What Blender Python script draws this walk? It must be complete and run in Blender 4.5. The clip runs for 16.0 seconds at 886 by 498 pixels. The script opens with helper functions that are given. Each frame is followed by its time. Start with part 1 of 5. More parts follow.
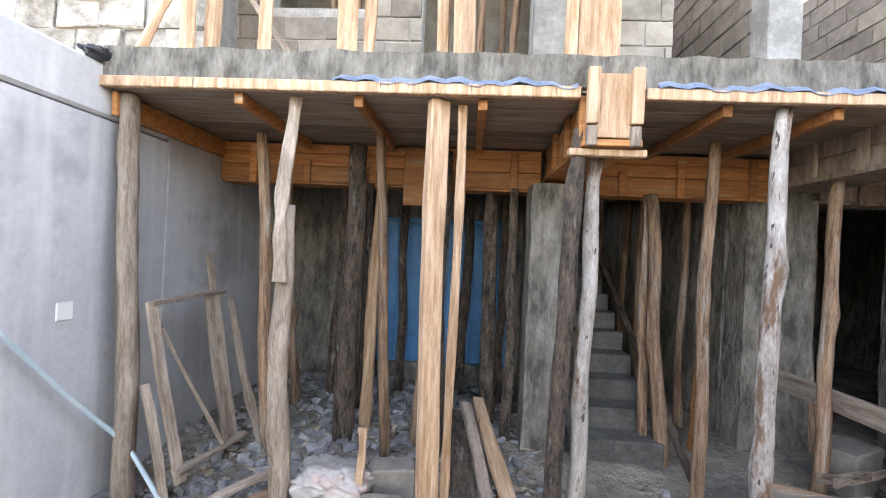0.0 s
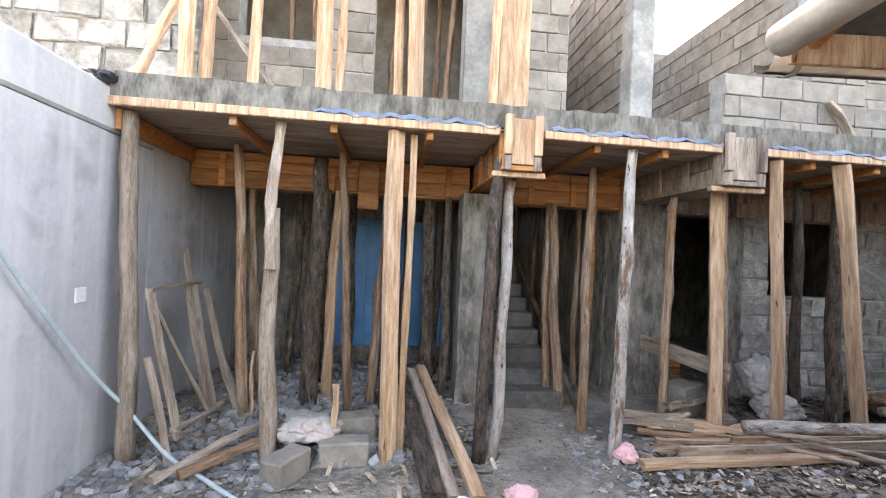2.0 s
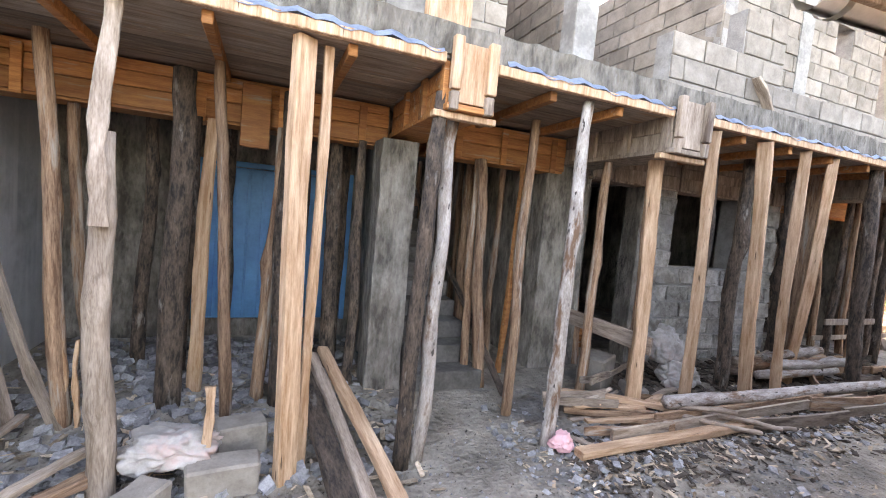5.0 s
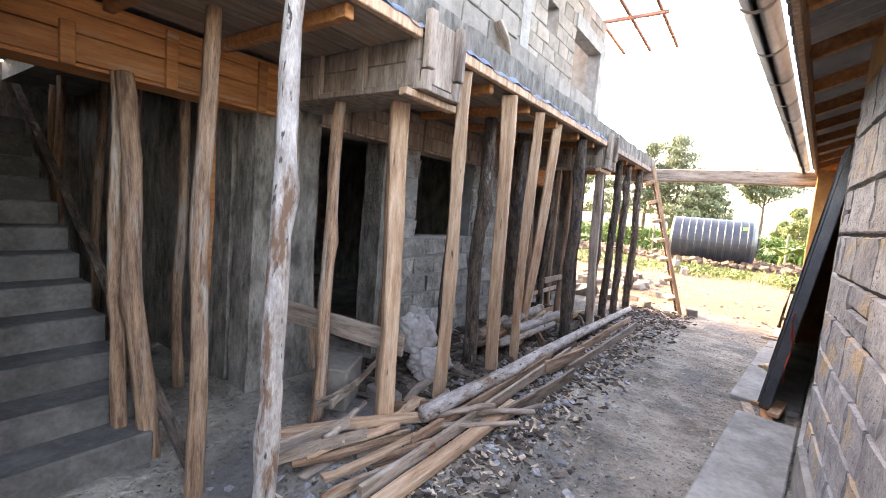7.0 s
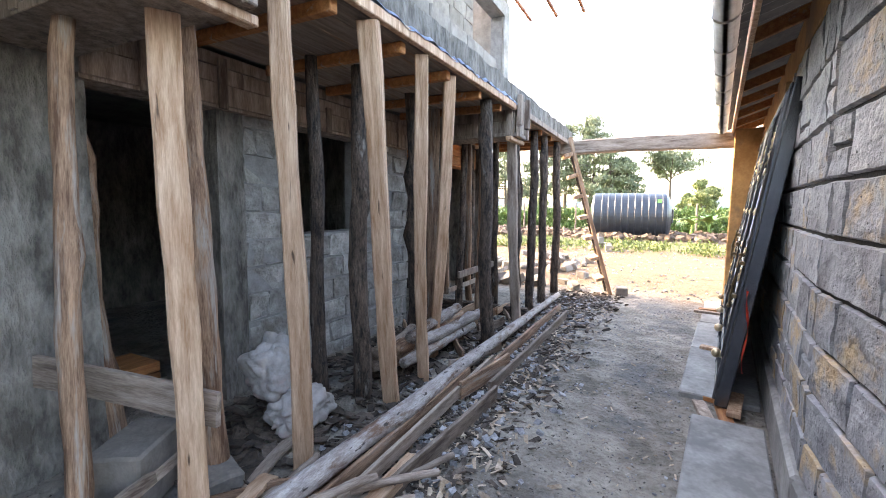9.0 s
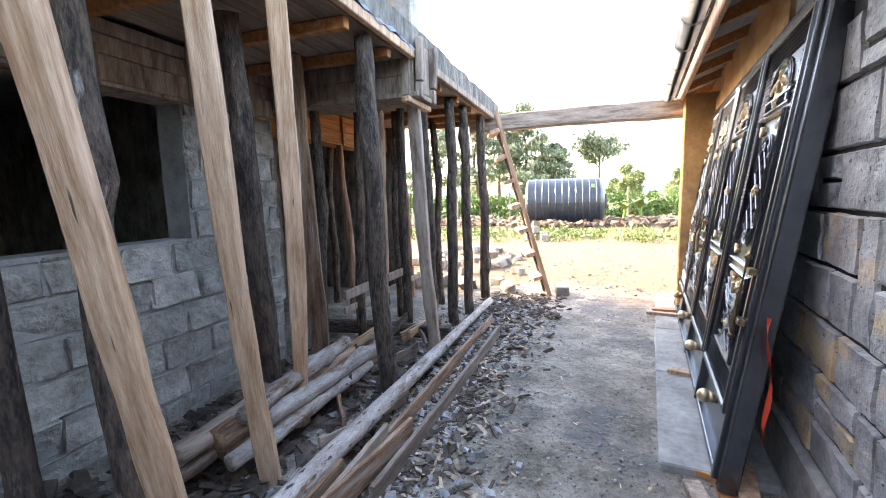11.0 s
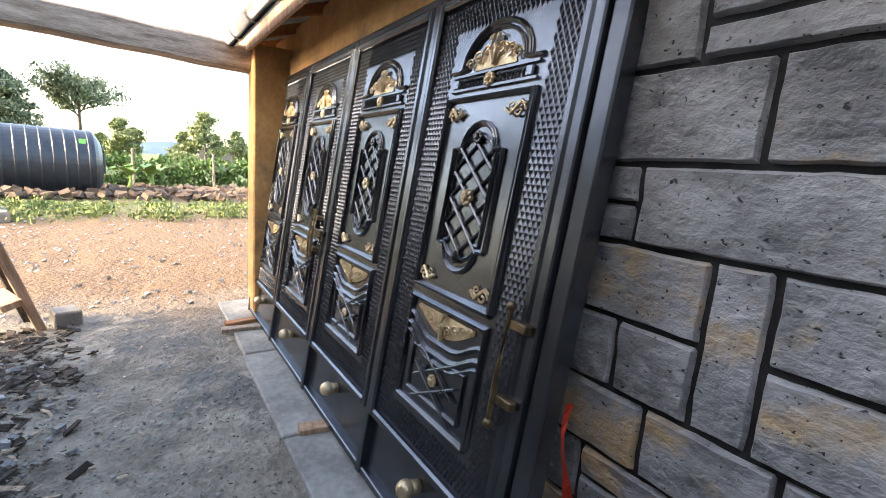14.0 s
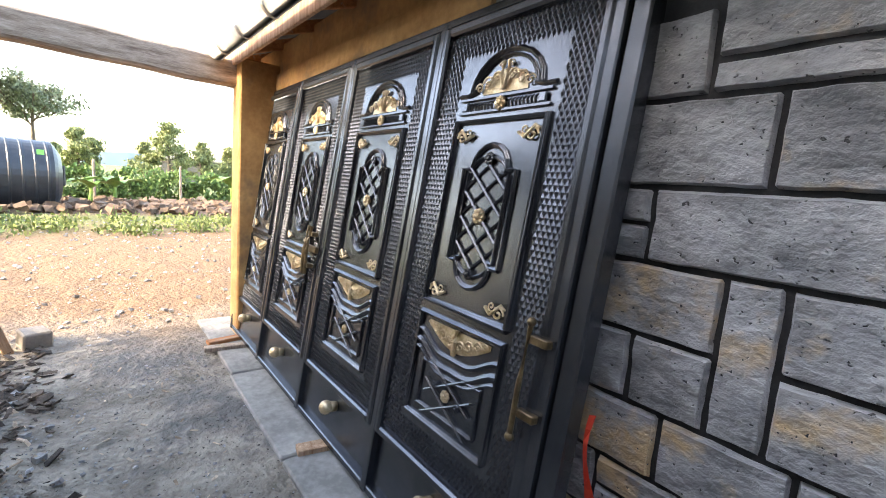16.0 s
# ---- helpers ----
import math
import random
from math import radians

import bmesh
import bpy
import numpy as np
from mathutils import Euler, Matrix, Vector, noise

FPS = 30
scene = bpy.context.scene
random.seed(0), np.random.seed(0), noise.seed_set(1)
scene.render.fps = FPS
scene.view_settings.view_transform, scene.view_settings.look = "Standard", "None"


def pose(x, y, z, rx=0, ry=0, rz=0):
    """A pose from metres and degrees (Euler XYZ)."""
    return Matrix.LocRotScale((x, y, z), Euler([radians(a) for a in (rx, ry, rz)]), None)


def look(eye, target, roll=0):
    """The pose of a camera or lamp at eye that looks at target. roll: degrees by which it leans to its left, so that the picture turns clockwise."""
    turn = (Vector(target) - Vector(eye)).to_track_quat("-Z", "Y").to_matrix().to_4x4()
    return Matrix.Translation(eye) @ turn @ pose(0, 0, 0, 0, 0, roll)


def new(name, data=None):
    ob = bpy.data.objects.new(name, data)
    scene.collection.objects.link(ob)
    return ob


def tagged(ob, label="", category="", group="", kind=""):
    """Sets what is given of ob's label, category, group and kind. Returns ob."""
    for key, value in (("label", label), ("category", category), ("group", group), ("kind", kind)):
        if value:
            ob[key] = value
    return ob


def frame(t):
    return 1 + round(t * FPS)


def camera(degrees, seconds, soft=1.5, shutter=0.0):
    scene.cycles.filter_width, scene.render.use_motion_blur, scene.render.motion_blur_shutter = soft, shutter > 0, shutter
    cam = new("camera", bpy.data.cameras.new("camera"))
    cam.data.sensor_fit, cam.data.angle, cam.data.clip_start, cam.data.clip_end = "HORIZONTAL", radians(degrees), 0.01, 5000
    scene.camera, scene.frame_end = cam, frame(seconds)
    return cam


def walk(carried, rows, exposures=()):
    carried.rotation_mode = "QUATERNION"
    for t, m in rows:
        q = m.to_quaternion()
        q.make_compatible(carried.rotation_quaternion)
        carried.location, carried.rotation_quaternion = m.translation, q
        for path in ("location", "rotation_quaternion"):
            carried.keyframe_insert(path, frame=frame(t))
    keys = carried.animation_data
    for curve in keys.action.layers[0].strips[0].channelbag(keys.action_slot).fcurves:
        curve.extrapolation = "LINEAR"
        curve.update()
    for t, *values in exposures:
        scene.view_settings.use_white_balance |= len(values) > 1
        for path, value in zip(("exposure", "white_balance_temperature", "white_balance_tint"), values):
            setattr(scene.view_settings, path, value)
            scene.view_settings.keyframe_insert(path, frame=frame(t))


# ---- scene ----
cam = camera(90.9, 16.0, 1.0)
PATH = [
    (0, (1.803, 1.233, 1.704), (1.685, 3.229, 1.708), 2.7),
    (0.5, (1.773, 1.0, 1.71), (1.668, 2.997, 1.709), 2.6),
    (1, (1.52, 0.774, 1.662), (1.628, 2.771, 1.674), 2.7),
    (1.5, (1.493, 0.535, 1.648), (1.666, 2.527, 1.667), 3.0),
    (2, (1.564, 0.32, 1.628), (1.801, 2.306, 1.656), 2.6),
    (2.5, (1.397, 0.203, 1.596), (1.683, 2.182, 1.634), 2.3),
    (3, (1.183, 0.13, 1.56), (1.536, 2.099, 1.587), 4.0),
    (3.2, (1.138, 0.13, 1.564), (1.496, 2.098, 1.578), 5.3),
    (5.3, (1.523, 1.378, 1.656), (2.4, 3.168, 1.497), 5.1),
    (5.5, (1.613, 1.481, 1.647), (2.574, 3.227, 1.484), 5.1),
    (6, (1.902, 1.731, 1.671), (3.01, 3.387, 1.492), 4.7),
    (6.5, (2.141, 1.969, 1.669), (3.496, 3.427, 1.477), 5.0),
    (7, (2.405, 2.157, 1.673), (4.03, 3.306, 1.48), 4.9),
    (7.5, (2.786, 2.2, 1.655), (4.468, 3.267, 1.469), 1.9),
    (8, (3.064, 2.21, 1.654), (4.811, 3.165, 1.464), 1.4),
    (8.5, (3.309, 2.347, 1.619), (5.072, 3.271, 1.422), 1.4),
    (9, (3.577, 2.376, 1.585), (5.357, 3.265, 1.382), 0.6),
    (9.2, (3.747, 2.362, 1.567), (5.547, 3.21, 1.363), -0.0),
    (11.3, (5.283, 2.68, 1.564), (7.195, 3.202, 1.297), -2.0),
    (11.5, (5.407, 2.771, 1.546), (7.36, 3.097, 1.263), -2.5),
    (12, (5.735, 2.851, 1.514), (7.696, 2.653, 1.172), -2.6),
    (12.5, (6.056, 2.859, 1.552), (7.961, 2.37, 1.188), -1.3),
    (13, (6.326, 2.968, 1.57), (8.098, 2.119, 1.197), 1.5),
    (13.5, (6.552, 2.954, 1.571), (8.156, 1.811, 1.222), 4.1),
    (14, (6.736, 2.911, 1.633), (8.217, 1.609, 1.298), 4.3),
    (14.5, (6.754, 3.0, 1.648), (7.916, 1.401, 1.349), 4.3),
    (15, (6.759, 3.047, 1.656), (7.699, 1.303, 1.383), 5.2),
    (15.5, (6.791, 3.081, 1.668), (7.798, 1.374, 1.398), 5.1),
    (16, (6.827, 3.068, 1.647), (8.226, 1.664, 1.379), 4.5),
]
EXPOSURES = [(0.0, 4.0, 9200, 20), (3.0, 3.85, 9300, 20), (6.0, 4.25, 9200, 24), (7.5, 3.95, 8300, 20), (9.0, 3.85, 7700, 16), (11.5, 4.05, 7500, 14), (12.5, 3.9, 7500, 13), (14.0, 3.15, 7300, 11), (14.5, 3.2, 7300, 11), (15.0, 3.72, 7700, 12), (15.5, 3.85, 7500, 12), (16.0, 3.4, 7400, 11)]
walk(cam, [(t, look(eye, target, roll)) for t, eye, target, roll in PATH], EXPOSURES)

# ---- light ----
SUN_AZ, SUN_EL = 8.0, 29.0  # degrees from +y towards +x, and above the horizon
world = bpy.data.worlds.new("sky")
scene.world = world
world.use_nodes = True
wn = world.node_tree
sky = wn.nodes.new("ShaderNodeTexSky")
sky.sky_type, sky.sun_disc = "NISHITA", False
sky.sun_elevation, sky.sun_rotation = radians(SUN_EL), radians(SUN_AZ)
sky.air_density, sky.dust_density, sky.ozone_density = 1.0, 2.5, 1.0
wn.links.new(sky.outputs[0], wn.nodes["Background"].inputs[0])
wn.nodes["Background"].inputs[1].default_value = 0.15
sun_data = bpy.data.lights.new("sun", "SUN")
sun_data.energy, sun_data.angle, sun_data.color = 0.85, radians(0.6), (1.0, 0.9, 0.74)
sun_lamp = new("sun", sun_data)
sd = Vector((math.sin(radians(SUN_AZ)) * math.cos(radians(SUN_EL)), math.cos(radians(SUN_AZ)) * math.cos(radians(SUN_EL)), math.sin(radians(SUN_EL))))
sun_lamp.matrix_world = look(sd * 60, (0, 0, 0))

rnd = random.Random(7)


# ---- materials ----
def mat(name, a, b, scale=6.0, rough=0.8, bump=0.3, metal=0.0, stretch=(1, 1, 1), fine=8.0, spots=None, vary=0.25, island=False, spot_at=0.62, bdist=0.01, pits=None, streaks=None):
    """Two colours mixed by coarse and fine noise, with optional stains, and a bump of the same grain."""
    m = bpy.data.materials.new(name)
    m.use_nodes = True
    nt = m.node_tree
    bs = nt.nodes["Principled BSDF"]
    bs.inputs["Roughness"].default_value, bs.inputs["Metallic"].default_value = rough, metal
    tc = nt.nodes.new("ShaderNodeTexCoord")
    mp = nt.nodes.new("ShaderNodeMapping")
    mp.inputs["Scale"].default_value = stretch
    oi = nt.nodes.new("ShaderNodeObjectInfo")
    nt.links.new(tc.outputs["Object"], mp.inputs["Vector"])
    off = nt.nodes.new("ShaderNodeVectorMath")
    off.operation = "MULTIPLY_ADD"
    off.inputs[1].default_value = (37.0, 53.0, 71.0)
    cmb = nt.nodes.new("ShaderNodeCombineXYZ")
    for k in range(3):
        nt.links.new(oi.outputs["Random"], cmb.inputs[k])
    nt.links.new(cmb.outputs[0], off.inputs[0])
    nt.links.new(mp.outputs[0], off.inputs[2])
    n1 = nt.nodes.new("ShaderNodeTexNoise")
    n1.inputs["Scale"].default_value, n1.inputs["Detail"].default_value, n1.inputs["Roughness"].default_value = scale, 6, 0.65
    n2 = nt.nodes.new("ShaderNodeTexNoise")
    n2.inputs["Scale"].default_value, n2.inputs["Detail"].default_value = scale * fine, 4
    for n in (n1, n2):
        nt.links.new(off.outputs[0], n.inputs["Vector"])
    mixv = nt.nodes.new("ShaderNodeMath")
    mixv.operation = "MULTIPLY_ADD"
    mixv.inputs[1].default_value = 0.35
    nt.links.new(n2.outputs["Fac"], mixv.inputs[0])
    sub = nt.nodes.new("ShaderNodeMath")
    sub.operation = "MULTIPLY_ADD"
    sub.inputs[1].default_value, sub.inputs[2].default_value = 1.5, -0.45
    nt.links.new(n1.outputs["Fac"], sub.inputs[0])
    nt.links.new(sub.outputs[0], mixv.inputs[2])
    ramp = nt.nodes.new("ShaderNodeValToRGB")
    ramp.color_ramp.elements[0].position, ramp.color_ramp.elements[1].position = 0.25, 0.8
    ramp.color_ramp.elements[0].color, ramp.color_ramp.elements[1].color = (*a, 1), (*b, 1)
    nt.links.new(mixv.outputs[0], ramp.inputs[0])
    out = ramp.outputs[0]
    if spots:
        n3 = nt.nodes.new("ShaderNodeTexNoise")
        n3.inputs["Scale"].default_value, n3.inputs["Detail"].default_value, n3.inputs["Roughness"].default_value = scale * 0.45, 5, 0.7
        nt.links.new(off.outputs[0], n3.inputs["Vector"])
        r3 = nt.nodes.new("ShaderNodeValToRGB")
        r3.color_ramp.elements[0].position, r3.color_ramp.elements[1].position = spot_at - 0.05, spot_at + 0.05
        nt.links.new(n3.outputs["Fac"], r3.inputs[0])
        mx = nt.nodes.new("ShaderNodeMixRGB")
        mx.inputs[2].default_value = (*spots, 1)
        nt.links.new(r3.outputs[0], mx.inputs[0])
        nt.links.new(out, mx.inputs[1])
        out = mx.outputs[0]
    if streaks:  # long runs of colour down the surface
        col, amount = streaks
        ms = nt.nodes.new("ShaderNodeMapping")
        ms.inputs["Scale"].default_value = (7.0, 7.0, 0.5)
        ns = nt.nodes.new("ShaderNodeTexNoise")
        ns.inputs["Scale"].default_value, ns.inputs["Detail"].default_value = 1.0, 5
        rs = nt.nodes.new("ShaderNodeMapRange")
        rs.inputs["From Min"].default_value, rs.inputs["From Max"].default_value, rs.inputs["To Max"].default_value = 0.48, 0.72, amount
        nt.links.new(tc.outputs["Object"], ms.inputs["Vector"])
        nt.links.new(ms.outputs[0], ns.inputs["Vector"])
        nt.links.new(ns.outputs["Fac"], rs.inputs["Value"])
        mk = nt.nodes.new("ShaderNodeMixRGB")
        mk.inputs[2].default_value = (*col, 1)
        nt.links.new(rs.outputs[0], mk.inputs[0])
        nt.links.new(out, mk.inputs[1])
        out = mk.outputs[0]
    height = mixv.outputs[0]
    if pits:  # small dark holes
        size, at = pits
        npit = nt.nodes.new("ShaderNodeTexNoise")
        npit.inputs["Scale"].default_value, npit.inputs["Detail"].default_value = size, 2
        nt.links.new(off.outputs[0], npit.inputs["Vector"])
        rp = nt.nodes.new("ShaderNodeMapRange")
        rp.inputs["From Min"].default_value, rp.inputs["From Max"].default_value = at - 0.03, at + 0.02
        nt.links.new(npit.outputs["Fac"], rp.inputs["Value"])
        mp2 = nt.nodes.new("ShaderNodeMixRGB")
        mp2.inputs[2].default_value = (a[0] * 0.3, a[1] * 0.3, a[2] * 0.3, 1)
        nt.links.new(rp.outputs[0], mp2.inputs[0])
        nt.links.new(out, mp2.inputs[1])
        out = mp2.outputs[0]
        hm = nt.nodes.new("ShaderNodeMath")
        hm.operation = "SUBTRACT"
        nt.links.new(height, hm.inputs[0])
        nt.links.new(rp.outputs[0], hm.inputs[1])
        height = hm.outputs[0]
    hs = nt.nodes.new("ShaderNodeHueSaturation")
    vr = nt.nodes.new("ShaderNodeMath")
    vr.operation = "MULTIPLY_ADD"
    vr.inputs[1].default_value, vr.inputs[2].default_value = 2 * vary, 1 - vary
    if island:
        geo = nt.nodes.new("ShaderNodeNewGeometry")
        nt.links.new(geo.outputs["Random Per Island"], vr.inputs[0])
    else:
        nt.links.new(oi.outputs["Random"], vr.inputs[0])
    nt.links.new(vr.outputs[0], hs.inputs["Value"])
    nt.links.new(out, hs.inputs["Color"])
    nt.links.new(hs.outputs[0], bs.inputs["Base Color"])
    bp = nt.nodes.new("ShaderNodeBump")
    bp.inputs["Strength"].default_value, bp.inputs["Distance"].default_value = bump, bdist
    nt.links.new(height, bp.inputs["Height"])
    nt.links.new(bp.outputs[0], bs.inputs["Normal"])
    return m


def plain(name, col, rough=0.5, metal=0.0):
    m = bpy.data.materials.new(name)
    m.use_nodes = True
    b = m.node_tree.nodes["Principled BSDF"]
    b.inputs["Base Color"].default_value = (*col, 1)
    b.inputs["Roughness"].default_value, b.inputs["Metallic"].default_value = rough, metal
    return m


WOOD = (14, 14, 1.3)
M_SAWN = mat("sawn_timber", (0.35, 0.19, 0.10), (0.70, 0.49, 0.335), 2.2, 0.75, 0.8, stretch=WOOD, spots=(0.34, 0.18, 0.10), spot_at=0.68, vary=0.15, fine=9, pits=(3.0, 0.74))
M_BOARD = mat("form_board", (0.28, 0.10, 0.032), (0.52, 0.235, 0.085), 2.0, 0.75, 0.3, stretch=(1.3, 14, 14), spots=(0.36, 0.30, 0.24), spot_at=0.64, vary=0.3)
M_SOFFIT = mat("soffit_board", (0.20, 0.14, 0.10), (0.40, 0.32, 0.26), 2.0, 0.8, 0.3, stretch=(1.3, 14, 14), spots=(0.30, 0.17, 0.09), vary=0.3)
M_GREYWOOD = mat("weathered_wood", (0.18, 0.13, 0.095), (0.46, 0.37, 0.30), 2.0, 0.85, 0.4, stretch=(9, 9, 1.3), spots=(0.12, 0.08, 0.06), vary=0.25)
M_BROWNPOLE = mat("peeled_pole", (0.12, 0.06, 0.034), (0.46, 0.29, 0.185), 2.0, 0.8, 0.8, stretch=WOOD, spots=(0.36, 0.31, 0.26), spot_at=0.6, vary=0.25)
M_BARK = mat("dark_bark", (0.025, 0.019, 0.016), (0.19, 0.135, 0.10), 4.0, 0.9, 1.0, stretch=(5, 5, 1.5), spots=(0.30, 0.27, 0.24), spot_at=0.65, fine=4, vary=0.3, bdist=0.03)
M_PALEBARK = mat("pale_bark", (0.24, 0.20, 0.175), (0.55, 0.50, 0.46), 4.0, 0.85, 0.8, stretch=(4, 4, 1.2), spots=(0.16, 0.09, 0.055), spot_at=0.57, vary=0.1, pits=(9.0, 0.68))
M_CONC = mat("concrete", (0.19, 0.185, 0.175), (0.37, 0.36, 0.34), 3.0, 0.9, 0.5, spots=(0.18, 0.175, 0.17), vary=0.05)
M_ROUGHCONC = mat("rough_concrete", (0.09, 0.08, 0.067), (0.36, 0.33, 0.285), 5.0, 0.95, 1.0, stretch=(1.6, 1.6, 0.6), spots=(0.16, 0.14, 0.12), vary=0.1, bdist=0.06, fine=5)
M_PLASTER = mat("plaster", (0.42, 0.43, 0.44), (0.62, 0.63, 0.64), 1.1, 0.9, 0.8, fine=26, spots=(0.33, 0.335, 0.345), vary=0.02, streaks=((0.68, 0.68, 0.67), 0.6))
M_BLOCK = mat("building_block", (0.19, 0.165, 0.14), (0.32, 0.285, 0.245), 5.0, 0.95, 0.6, fine=10, spots=(0.17, 0.15, 0.13), vary=0.18)
M_MORTAR = mat("mortar", (0.22, 0.21, 0.2), (0.36, 0.35, 0.33), 8.0, 0.95, 0.6)
M_STONE = mat("dressed_stone", (0.17, 0.175, 0.185), (0.43, 0.435, 0.445), 4.0, 0.62, 1.0, fine=6, spots=(0.46, 0.34, 0.20), spot_at=0.60, vary=0.16, stretch=(0.9, 1, 1.15), bdist=0.03, pits=(55.0, 0.70))
# dusty step concrete, darkened further to stand in for shade under the slab
M_STEP = mat("dusty_shaded_step", (0.06, 0.056, 0.051), (0.14, 0.132, 0.122), 4.0, 0.95, 0.6, spots=(0.07, 0.066, 0.06), vary=0.15)
M_JOINT = mat("black_joint", (0.012, 0.012, 0.014), (0.03, 0.03, 0.033), 8.0, 0.8, 0.4)
M_RUBBLE_WALL = mat("quarry_stone", (0.21, 0.195, 0.17), (0.52, 0.495, 0.455), 5.0, 0.95, 1.0, spots=(0.20, 0.175, 0.15), vary=0.2, bdist=0.05, fine=5)
M_IRON = mat("black_iron", (0.075, 0.083, 0.097), (0.15, 0.16, 0.18), 3.0, 0.27, 0.1, metal=0.85, fine=20, vary=0.05)
M_BRASS = mat("antique_gold", (0.40, 0.29, 0.16), (0.80, 0.65, 0.44), 14.0, 0.42, 0.4, metal=0.7, vary=0.05)
M_BRONZE = mat("dark_bronze", (0.10, 0.07, 0.04), (0.30, 0.21, 0.11), 14.0, 0.4, 0.4, metal=0.8, vary=0.05)
M_BLUE = mat("blue_steel", (0.035, 0.19, 0.40), (0.06, 0.31, 0.60), 2.0, 0.5, 0.1, fine=14, vary=0.05)
M_SHEET = mat("blue_plastic_sheet", (0.22, 0.30, 0.42), (0.42, 0.50, 0.62), 6.0, 0.35, 0.8, vary=0.1)
M_TANK = mat("black_plastic_tank", (0.018, 0.022, 0.03), (0.03, 0.036, 0.046), 4.0, 0.34, 0.1, vary=0.0)
M_SACK = mat("woven_sack", (0.30, 0.28, 0.255), (0.52, 0.49, 0.46), 4.0, 0.6, 0.5, spots=(0.50, 0.36, 0.32), spot_at=0.6, vary=0.1)
M_PINK = plain("pink_plastic_bag", (0.75, 0.42, 0.44), 0.4)
M_WHITE = plain("white_plastic", (0.75, 0.75, 0.73), 0.4)
M_HOSE = mat("pale_hose", (0.42, 0.55, 0.58), (0.62, 0.72, 0.74), 3.0, 0.45, 0.1)
M_RED = plain("red_plastic_strip", (0.75, 0.08, 0.04), 0.5)
M_YELLOWWALL = mat("ochre_plaster", (0.38, 0.20, 0.075), (0.60, 0.36, 0.15), 2.5, 0.9, 0.6, spots=(0.26, 0.16, 0.09), vary=0.05)
M_GUTTER = mat("cream_gutter", (0.46, 0.42, 0.36), (0.66, 0.62, 0.55), 3.0, 0.5, 0.2, vary=0.05)
M_DARKSTEEL = mat("roof_sheet", (0.07, 0.065, 0.06), (0.16, 0.14, 0.12), 3.0, 0.6, 0.3)
M_RUST = mat("brown_steel", (0.20, 0.08, 0.05), (0.36, 0.17, 0.11), 4.0, 0.7, 0.3)
M_RUBBLE = mat("stone_chips", (0.16, 0.16, 0.165), (0.40, 0.395, 0.39), 9.0, 0.95, 0.8, vary=0.4, island=True)
M_CHIP = mat("wood_chips", (0.24, 0.17, 0.11), (0.66, 0.54, 0.41), 6.0, 0.9, 0.4, vary=0.4, island=True)
M_LEAF = mat("leaves", (0.12, 0.15, 0.055), (0.25, 0.27, 0.11), 3.0, 0.6, 0.0, vary=0.45, island=True)
# dark foliage, greyed and lightened to paint in distance haze
M_LEAF_DARK = mat("hazed_dark_leaves", (0.09, 0.115, 0.06), (0.19, 0.21, 0.12), 3.0, 0.6, 0.0, vary=0.4, island=True)
M_HEDGE = mat("hedge_leaves", (0.06, 0.12, 0.025), (0.16, 0.24, 0.055), 3.0, 0.6, 0.0, vary=0.4, island=True)
M_BANANA = mat("broad_leaves", (0.10, 0.22, 0.04), (0.24, 0.36, 0.08), 3.0, 0.45, 0.0, vary=0.3, island=True)
M_TRUNK = mat("tree_bark", (0.06, 0.045, 0.035), (0.17, 0.13, 0.1), 3.0, 0.9, 0.8, stretch=(3, 3, 1))
M_GRASS = mat("grass", (0.08, 0.12, 0.03), (0.24, 0.27, 0.08), 3.0, 0.8, 0.0, vary=0.4, island=True)
# flat blue-grey: distance haze put straight into the hills' colour
M_HILL = plain("hazed_hills", (0.12, 0.17, 0.2), 1.0)


def ground_material():
    m = mat("ground_soil", (0.145, 0.125, 0.10), (0.42, 0.375, 0.31), 2.2, 0.9, 1.0, fine=9, spots=(0.15, 0.142, 0.132), spot_at=0.58, vary=0.0, bdist=0.12, pits=(38.0, 0.69))
    nt = m.node_tree
    bs = nt.nodes["Principled BSDF"]
    hs = bs.inputs["Base Color"].links[0].from_node
    tc = nt.nodes.new("ShaderNodeTexCoord")
    sep = nt.nodes.new("ShaderNodeSeparateXYZ")
    nt.links.new(tc.outputs["Object"], sep.inputs[0])
    nz = nt.nodes.new("ShaderNodeTexNoise")
    nz.inputs["Scale"].default_value, nz.inputs["Detail"].default_value = 0.8, 5
    nt.links.new(tc.outputs["Object"], nz.inputs["Vector"])
    prev = hs.outputs[0]
    for start, width, col in ((11.3, 1.6, (0.19, 0.115, 0.062)), (17.6, 2.2, (0.12, 0.13, 0.04)), (20.4, 1.2, (0.16, 0.105, 0.07)), (30.0, 3.0, (0.16, 0.2, 0.06))):
        ad = nt.nodes.new("ShaderNodeMath")
        ad.operation = "MULTIPLY_ADD"
        ad.inputs[1].default_value = 2.4
        nt.links.new(nz.outputs["Fac"], ad.inputs[0])
        nt.links.new(sep.outputs["X"], ad.inputs[2])
        mr = nt.nodes.new("ShaderNodeMapRange")
        mr.inputs["From Min"].default_value, mr.inputs["From Max"].default_value = start + 1.2, start + 1.2 + width
        nt.links.new(ad.outputs[0], mr.inputs["Value"])
        tint = nt.nodes.new("ShaderNodeMixRGB")
        tint.blend_type = "MIX"
        tint.inputs[2].default_value = (*col, 1)
        nt.links.new(mr.outputs[0], tint.inputs[0])
        nt.links.new(prev, tint.inputs[1])
        prev = tint.outputs[0]
    nt.links.new(prev, bs.inputs["Base Color"])
    return m


M_GROUND = ground_material()


